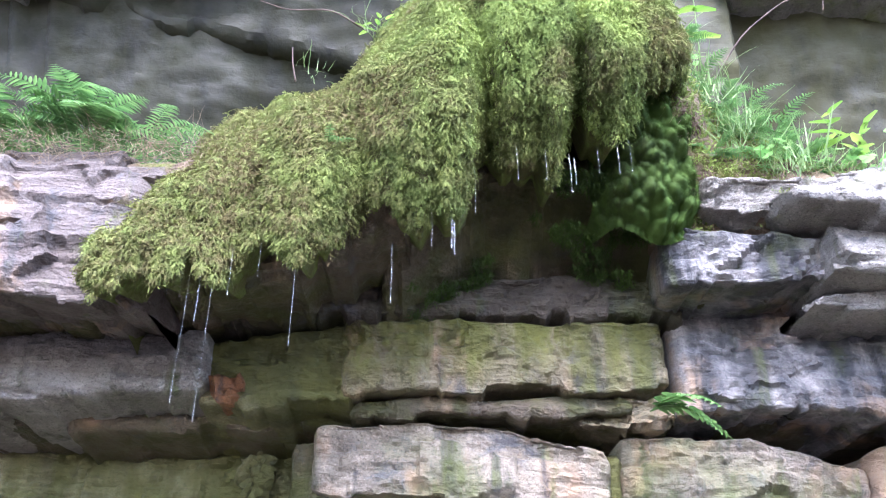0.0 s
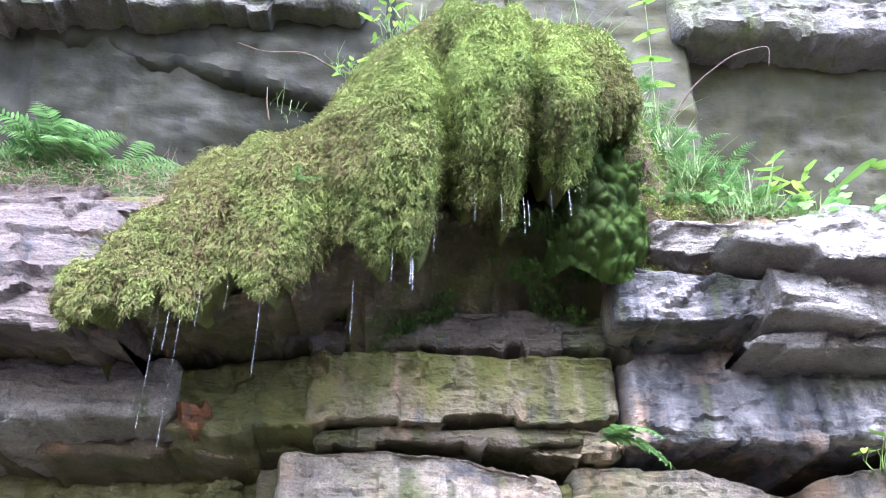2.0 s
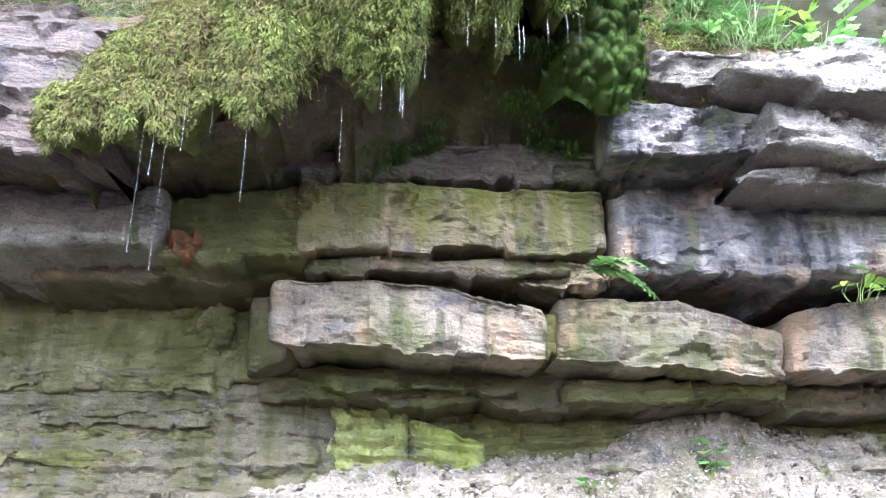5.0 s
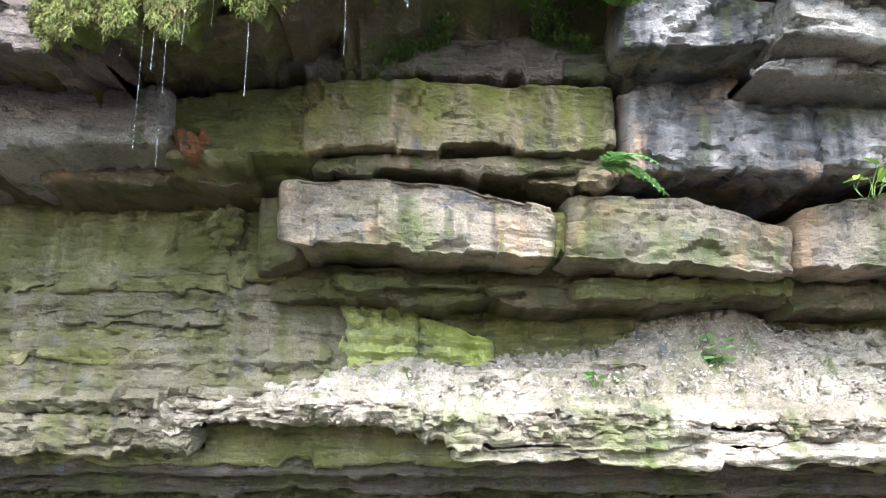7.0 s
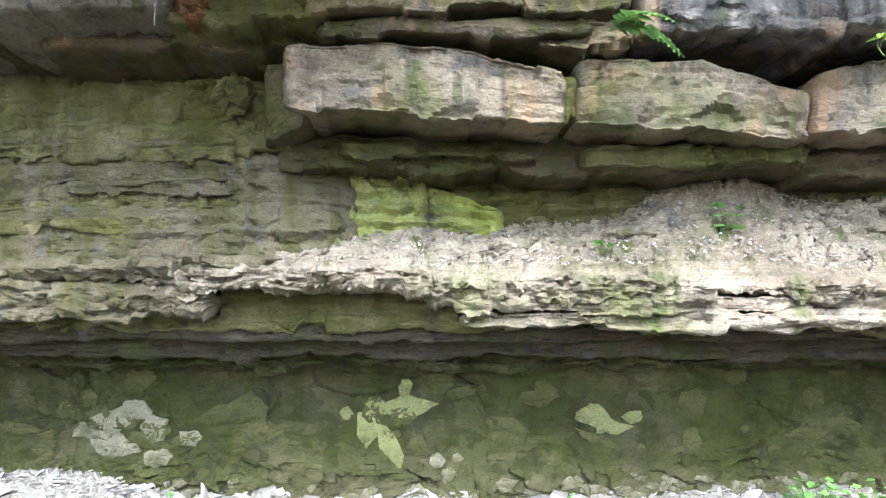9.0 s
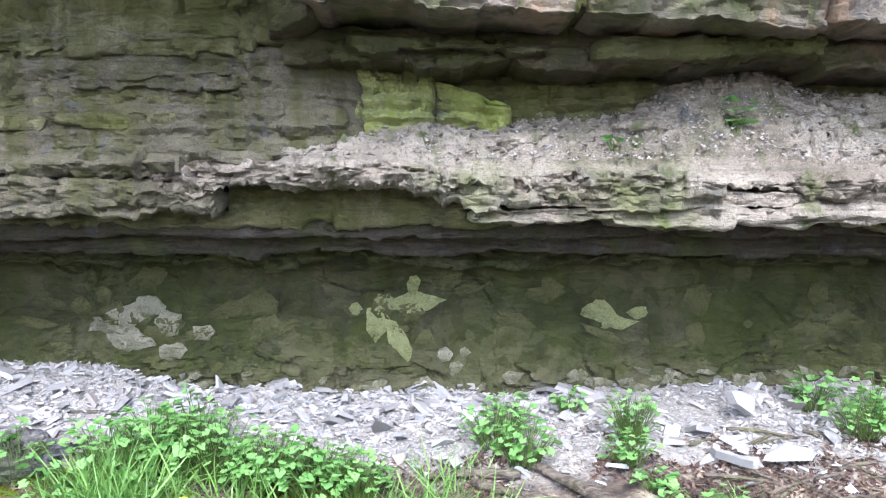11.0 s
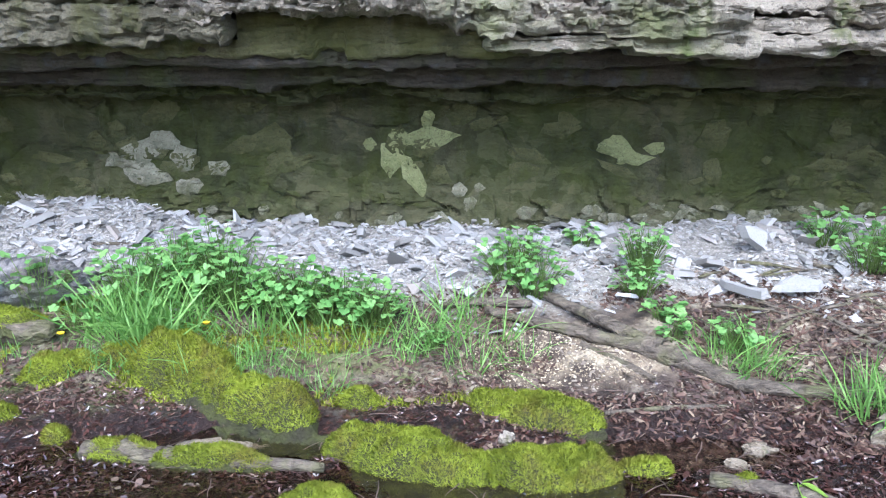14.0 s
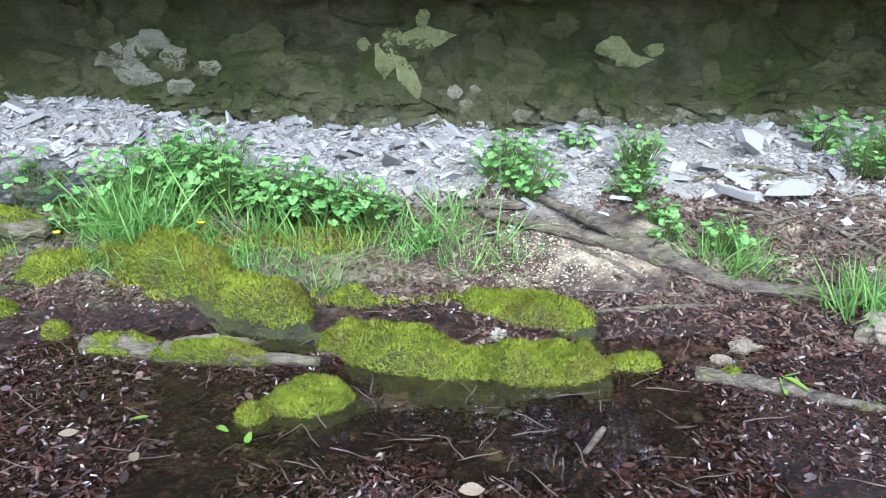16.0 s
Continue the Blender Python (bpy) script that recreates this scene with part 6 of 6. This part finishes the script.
leafy_stem((2.45, 3.3, 4.2), [(0, 0, 0), (0.06, 0, 0.15), (0.14, 0, 0.28)], 4, 0.12, 5, "small broad-leaved plant on the ledge", HERB_MESHES)
for k, (x, y, z) in enumerate([(2.15, 3.2, 4.2), (2.6, 3.25, 4.2), (2.75, 3.3, 4.18), (1.25, 3.3, 4.98), (1.05, 3.3, 5.25), (1.6, 3.14, 4.22), (1.9, 3.18, 4.22), (2.4, 3.2, 4.2)]):
    herb((x, y, z), 14, 0.16, 0.12, 0.07, 100 + k, "low leafy herb on the ledge")
herb((-0.35, 3.42, 5.3), 12, 0.16, 0.1, 0.05, 110, "small pale herb at the moss's edge", LIME_MESHES)
herb((-0.12, 3.5, 5.75), 22, 0.3, 0.16, 0.06, 111, "leafy pale green sprigs above the moss", LIME_MESHES)
herb((-2.35, 3.0, 4.2), 10, 0.12, 0.1, 0.06, 112, "low herb on the ledge")
herb((2.22, 3.5, 3.05), 9, 0.16, 0.14, 0.09, 113, "leafy herb growing from the joint", LIME_MESHES, lean=(0.5, -0.4))
herb((2.5, 3.4, 3.1), 12, 0.2, 0.16, 0.08, 114, "leafy herb growing from the joint", lean=(0.2, -0.4))
# shrub at the right with long drooping leaves
shrub = thing("shrub", "thin bare-stemmed shrub with a few long lime leaves", "shrub", at=(2.98, 3.22, 4.06))
for pts in ([(0, 0, 0), (0.02, -0.05, 0.5), (-0.06, -0.1, 1.0), (-0.04, -0.1, 1.5)], [(0, 0, 0.2), (-0.1, -0.1, 0.6), (-0.2, -0.15, 0.9)], [(0, 0, 0.1), (0.12, -0.1, 0.6), (0.2, -0.1, 1.2)], [(0.0, 0, 0.1), (-0.1, -0.15, 0.5), (-0.36, -0.2, 0.5), (-0.62, -0.22, 0.39)]):
    v, f = tube(pts, np.linspace(0.007, 0.003, len(pts)), 5, knobs=0.05)
    put("stem", mesh_of("stem", v, f, M_TWIG), shrub)
for tip, foot in (((2.04, 2.98, 4.25), (2.34, 3.0, 4.46)), ((2.80, 2.96, 4.42), (2.37, 3.0, 4.44))):
    way = Vector(tip) - Vector(foot)
    put("leaf", LIME_MESHES[0], shrub, "long drooping lime-green leaf", Matrix.LocRotScale(Vector(foot) - Vector((2.98, 3.22, 4.06)), way.to_track_quat("Y", "Z"), (0.42 * way.length, way.length / 1.25, way.length)))
for (x, y, z, s, rz, ry) in ((-0.05, -0.1, 0.9, 0.1, 0.6, 0.2), (-0.2, -0.15, 0.9, 0.09, 2.2, 0.2), (0.1, -0.1, 0.7, 0.09, 1.0, 0.4), (-0.06, -0.1, 1.2, 0.09, -1.0, 0.3), (0.0, -0.08, 0.6, 0.09, 2.6, 0.2), (0.18, -0.1, 1.0, 0.1, -0.4, 0.2)):
    put("leaf", LIME_MESHES[0], shrub, m=Matrix.LocRotScale((x, y, z), Euler((-0.2, ry, rz)), (s, s, s)))
# plants on the shelf
leafy_stem((1.80, 4.44, 2.24), [(0, 0, 0), (0.0, -0.02, 0.12), (-0.06, -0.03, 0.26)], 3, 0.10, 7, "small broad-leaved seedling on the shelf", HERB_MESHES)
leafy_stem((1.80, 4.44, 2.24), [(0, 0, 0), (0.03, -0.02, 0.12), (0.08, -0.03, 0.24)], 3, 0.10, 8, "small broad-leaved seedling on the shelf", HERB_MESHES)
herb((1.10, 4.36, 2.2), 9, 0.08, 0.08, 0.05, 120, "tiny herb on the shelf")
# bramble twigs in front of the upper rock
for pts in ([(-0.42, 3.4, 5.35), (-0.62, 3.3, 5.42), (-0.85, 3.25, 5.36), (-1.0, 3.22, 5.40)], [(1.4, 3.3, 4.85), (1.6, 3.2, 5.15), (1.85, 3.15, 5.35), (2.05, 3.1, 5.38), (2.0, 3.08, 5.2)], [(-0.78, 3.3, 4.9), (-0.8, 3.28, 5.0), (-0.81, 3.28, 5.12)]):
    v, f = tube(pts, np.linspace(0.006, 0.002, len(pts)), 5, knobs=0.1)
    put("twig", mesh_of("twig", v, f, M_TWIG), None, "thin bare twig sticking out in front of the rock", category="twig")

# knobby deep green moss in the hollow under the dome
def hollow(x, w):
    """The mossy roof of the hollow: w runs from behind the hanging edge (0) down and back to the bare rock (1)."""
    z = 4.62 - 0.68 * w + 0.05 * np.sin(11 * x) * w
    hem = ease(np.abs(x - 0.98), 0.16, 0.27) + ease(w, 0.8, 1.0)
    y = 3.0 + 0.08 * w + 0.18 * hem - 0.04 * np.sin(9 * x)
    q = np.stack([x, y, z], 1)
    near = cells((q + 0.02 * fbm(q * 9, 353, 2)[:, None]) * (17, 11, 12), 351)[0]
    d = 0.10 * (0.5 - near) + 0.03 * fbm(q * 4.5, 352, 3)
    return q + np.stack([0 * d, -d, -0.3 * d], 1)


M_KNOB = moss_paint("knob_moss", (0.075, 0.13, 0.026), (0.036, 0.06, 0.016), (0.034, 0.035, 0.015), 0.4, 3.0)
knobs = thing("deep_moss", "bulbous deep green moss clumps on the wet overhang", "moss")
rg = np.random.default_rng(9)
xs, ws = np.linspace(0.70, 1.26, 130), np.linspace(0, 1, 130)
X, V = np.meshgrid(xs, ws)
put("moss_pad", mesh_of("moss_pad", hollow(X.ravel(), V.ravel()), grid_faces(130, 130)[:, ::-1], M_KNOB), knobs, "knobby wet green moss")
x, w_ = rg.uniform(0.71, 1.25, 26000), rg.uniform(0, 1, 26000)
q = hollow(x, w_)
nrm = -normals_of(hollow, x, w_)
put("moss_growth", many_soft("moss_growth", SPRIGS, rg.integers(0, 4, len(q)), along(nrm + 0.5 * rg.normal(size=q.shape), rg.uniform(0, 6.3, len(q))), rg.uniform(0.006, 0.013, len(q))[:, None] * np.ones(3), q, nrm, M_KNOB, 0.3), knobs, kind="stuff")
x, y = rg.uniform(-0.15, 1.15, 2600), rg.uniform(3.12, 3.66, 2600)
keep = fbm(np.stack([x * 3, y * 3, 0 * x], 1), 355, 3) + 0.5 * ease(x, 0.2, 0.8) > 0.25
x, y = x[keep], y[keep]
q = np.stack([x, y, np.interp(x, [-0.3, 0.2, 0.7, 1.2], [3.86, 4.16, 4.18, 4.06]) - 0.42 * np.clip(y - 3.22, -0.1, 0.62) / 0.62 - 0.02], 1)
put("roof_moss", clumps("roof_moss", q, np.tile([[0, -0.6, -0.8]], (len(q), 1)), rg.uniform(0.015, 0.035, len(q)), 9, 0.02, 0.04, M_KNOB, seed=10), knobs, "dark moss hanging on the wet roof of the hollow", kind="stuff")

# drips: threads and beads of water from the moss
dw = Nodes("dripping_water")
dw.set(dw.bsdf.inputs["Transmission Weight"], 0.95)
dw.set(dw.bsdf.inputs["IOR"], 1.33)
M_DRIP = dw.done((0.9, 0.93, 0.95), 0.05, None, 0.5)
for k, (x, y, z, L_, r) in enumerate([(-0.93, 2.86, 3.56, 0.62, 0.003), (-1.03, 2.88, 3.52, 0.5, 0.003), (-0.86, 2.84, 3.6, 0.16, 0.003), (-0.6, 2.82, 3.52, 0.3, 0.003), (-0.98, 2.86, 3.5, 0.16, 0.006), (0.02, 2.8, 3.78, 0.15, 0.006), (0.03, 2.8, 3.7, 0.1, 0.008), (-0.06, 2.8, 3.76, 0.12, 0.003), (-0.22, 2.82, 3.6, 0.2, 0.003),
                                     (0.30, 2.78, 4.06, 0.12, 0.004), (0.52, 2.78, 4.02, 0.14, 0.006), (0.54, 2.78, 4.0, 0.08, 0.007), (0.42, 2.78, 4.04, 0.1, 0.003), (0.74, 2.82, 4.1, 0.1, 0.005), (0.80, 2.84, 4.14, 0.12, 0.004), (-1.12, 2.9, 3.5, 0.1, 0.003), (-0.75, 2.84, 3.64, 0.12, 0.003), (0.12, 2.8, 3.95, 0.16, 0.003), (0.66, 2.85, 4.1, 0.08, 0.004), (-1.06, 2.88, 3.55, 0.1, 0.003)]):
    v, f = tube([(0, 0, 0.05), (0.002, 0, -0.4 * L_), (0, 0, -0.8 * L_), (0, 0, -L_)], [0.3 * r, 0.2 * r, 0.18 * r, 0.34 * r], 6, seed=k, knobs=0.2)
    ob = put("water_drip", mesh_of("water_drip", v, f, M_DRIP), None, "clear thread of water dripping from the moss", pose(x, y, z), category="water", group="drips under the moss")
    ob.visible_shadow = False

# ---- plants on the bank ----
for k, (x, y, c, h, sp) in enumerate([(-1.50, 4.10, 190, 0.40, 0.10), (-1.68, 4.14, 120, 0.34, 0.08), (1.58, 3.92, 120, 0.26, 0.09), (1.7, 3.86, 80, 0.22, 0.08), (2.14, 3.5, 130, 0.32, 0.08), (2.3, 3.45, 80, 0.3, 0.08), (0.05, 4.06, 46, 0.32, 0.09), (-0.53, 3.72, 40, 0.18, 0.05), (-0.95, 3.86, 100, 0.13, 0.14), (-0.75, 3.78, 90, 0.12, 0.12), (0.22, 3.86, 50, 0.22, 0.07), (-1.2, 4.0, 80, 0.16, 0.14), (-0.5, 4.02, 80, 0.16, 0.16), (0.15, 4.3, 30, 0.3, 0.08), (-0.2, 4.12, 40, 0.22, 0.1), (-1.85, 4.2, 50, 0.24, 0.08), (-0.85, 4.12, 70, 0.18, 0.12), (-1.3, 4.3, 60, 0.34, 0.12), (-1.0, 4.2, 60, 0.3, 0.12), (-0.6, 4.15, 50, 0.26, 0.12), (-0.3, 4.1, 50, 0.24, 0.1), (-1.9, 4.3, 40, 0.3, 0.1), (0.3, 4.12, 40, 0.26, 0.1), (0.45, 3.95, 40, 0.18, 0.08), (-2.2, 3.95, 40, 0.16, 0.1)]):
    grass((x, y, gz(x, y) - 0.01), int(1.25 * c), 1.05 * h, sp, 200 + k)
for k, (x, y, n_, h, sp, s) in enumerate([(-1.80, 4.5, 16, 0.26, 0.16, 0.085), (-1.45, 4.42, 42, 0.34, 0.2, 0.075), (-1.15, 4.36, 46, 0.32, 0.22, 0.075), (-0.80, 4.28, 50, 0.26, 0.2, 0.07), (-0.55, 4.24, 50, 0.24, 0.2, 0.07), (-0.34, 4.2, 34, 0.2, 0.15, 0.065), (-2.25, 4.3, 12, 0.28, 0.16, 0.09), (-1.95, 4.16, 12, 0.18, 0.12, 0.065), (-1.62, 4.3, 26, 0.3, 0.16, 0.07),
                                      (0.45, 4.6, 24, 0.22, 0.15, 0.06), (0.6, 4.42, 26, 0.22, 0.13, 0.07), (0.55, 4.8, 14, 0.2, 0.12, 0.07), (1.26, 4.62, 32, 0.26, 0.12, 0.055), (1.2, 4.42, 20, 0.16, 0.12, 0.055), (0.95, 5.0, 12, 0.14, 0.08, 0.055), (1.28, 4.22, 9, 0.1, 0.08, 0.07), (1.32, 4.05, 8, 0.1, 0.06, 0.06), (2.55, 5.05, 18, 0.2, 0.13, 0.07), (2.68, 4.7, 30, 0.24, 0.18, 0.065), (2.9, 4.9, 20, 0.26, 0.15, 0.07), (0.02, 4.02, 8, 0.1, 0.06, 0.05), (-1.3, 4.62, 18, 0.3, 0.16, 0.07), (1.62, 4.0, 14, 0.16, 0.1, 0.06)]):
    herb((x, y, gz(x, y)), int(3.4 * n_), 1.35 * h, 1.35 * sp, 0.88 * s, 300 + k, "clump of bright green lobed-leaved herb on the bank")
for k, (x, y, h) in enumerate([(-1.98, 3.96, 0.1), (-1.22, 4.02, 0.1)]):
    fl = thing("yellow_flower", "small yellow flower on the mossy bank", "flower", at=(x, y, gz(x, y)))
    v, f = tube([(0, 0, 0), (0.01, 0, h)], [0.002, 0.002], 4, knobs=0)
    put("stem", mesh_of("stem", v, f, M_STEM), fl)
    for j in range(5):
        put("petal", mesh_of("petal", *leaf_shape(1, 0.0, 0.2, 10), M_PETAL), fl, m=Matrix.LocRotScale((0.01, 0, h), Euler((0.5, 0, j * 1.257)), (0.028, 0.028, 0.028)))
seedling = herb((1.52, 2.9, 0.04), 3, 0.04, 0.03, 0.07, 401, "bright green seedling on the rotten branch", LIME_MESHES)
for k, (x, y) in enumerate([(-0.62, 2.45), (-1.05, 2.62), (-0.75, 2.55)]):
    put("green_leaf", LIME_MESHES[0], None, "small fresh green leaf fallen on wet litter", Matrix.LocRotScale((x, y, 0.025), Euler((0.1, 0.1, k * 2.0)), (0.05, 0.05, 0.05)), category="leaf")
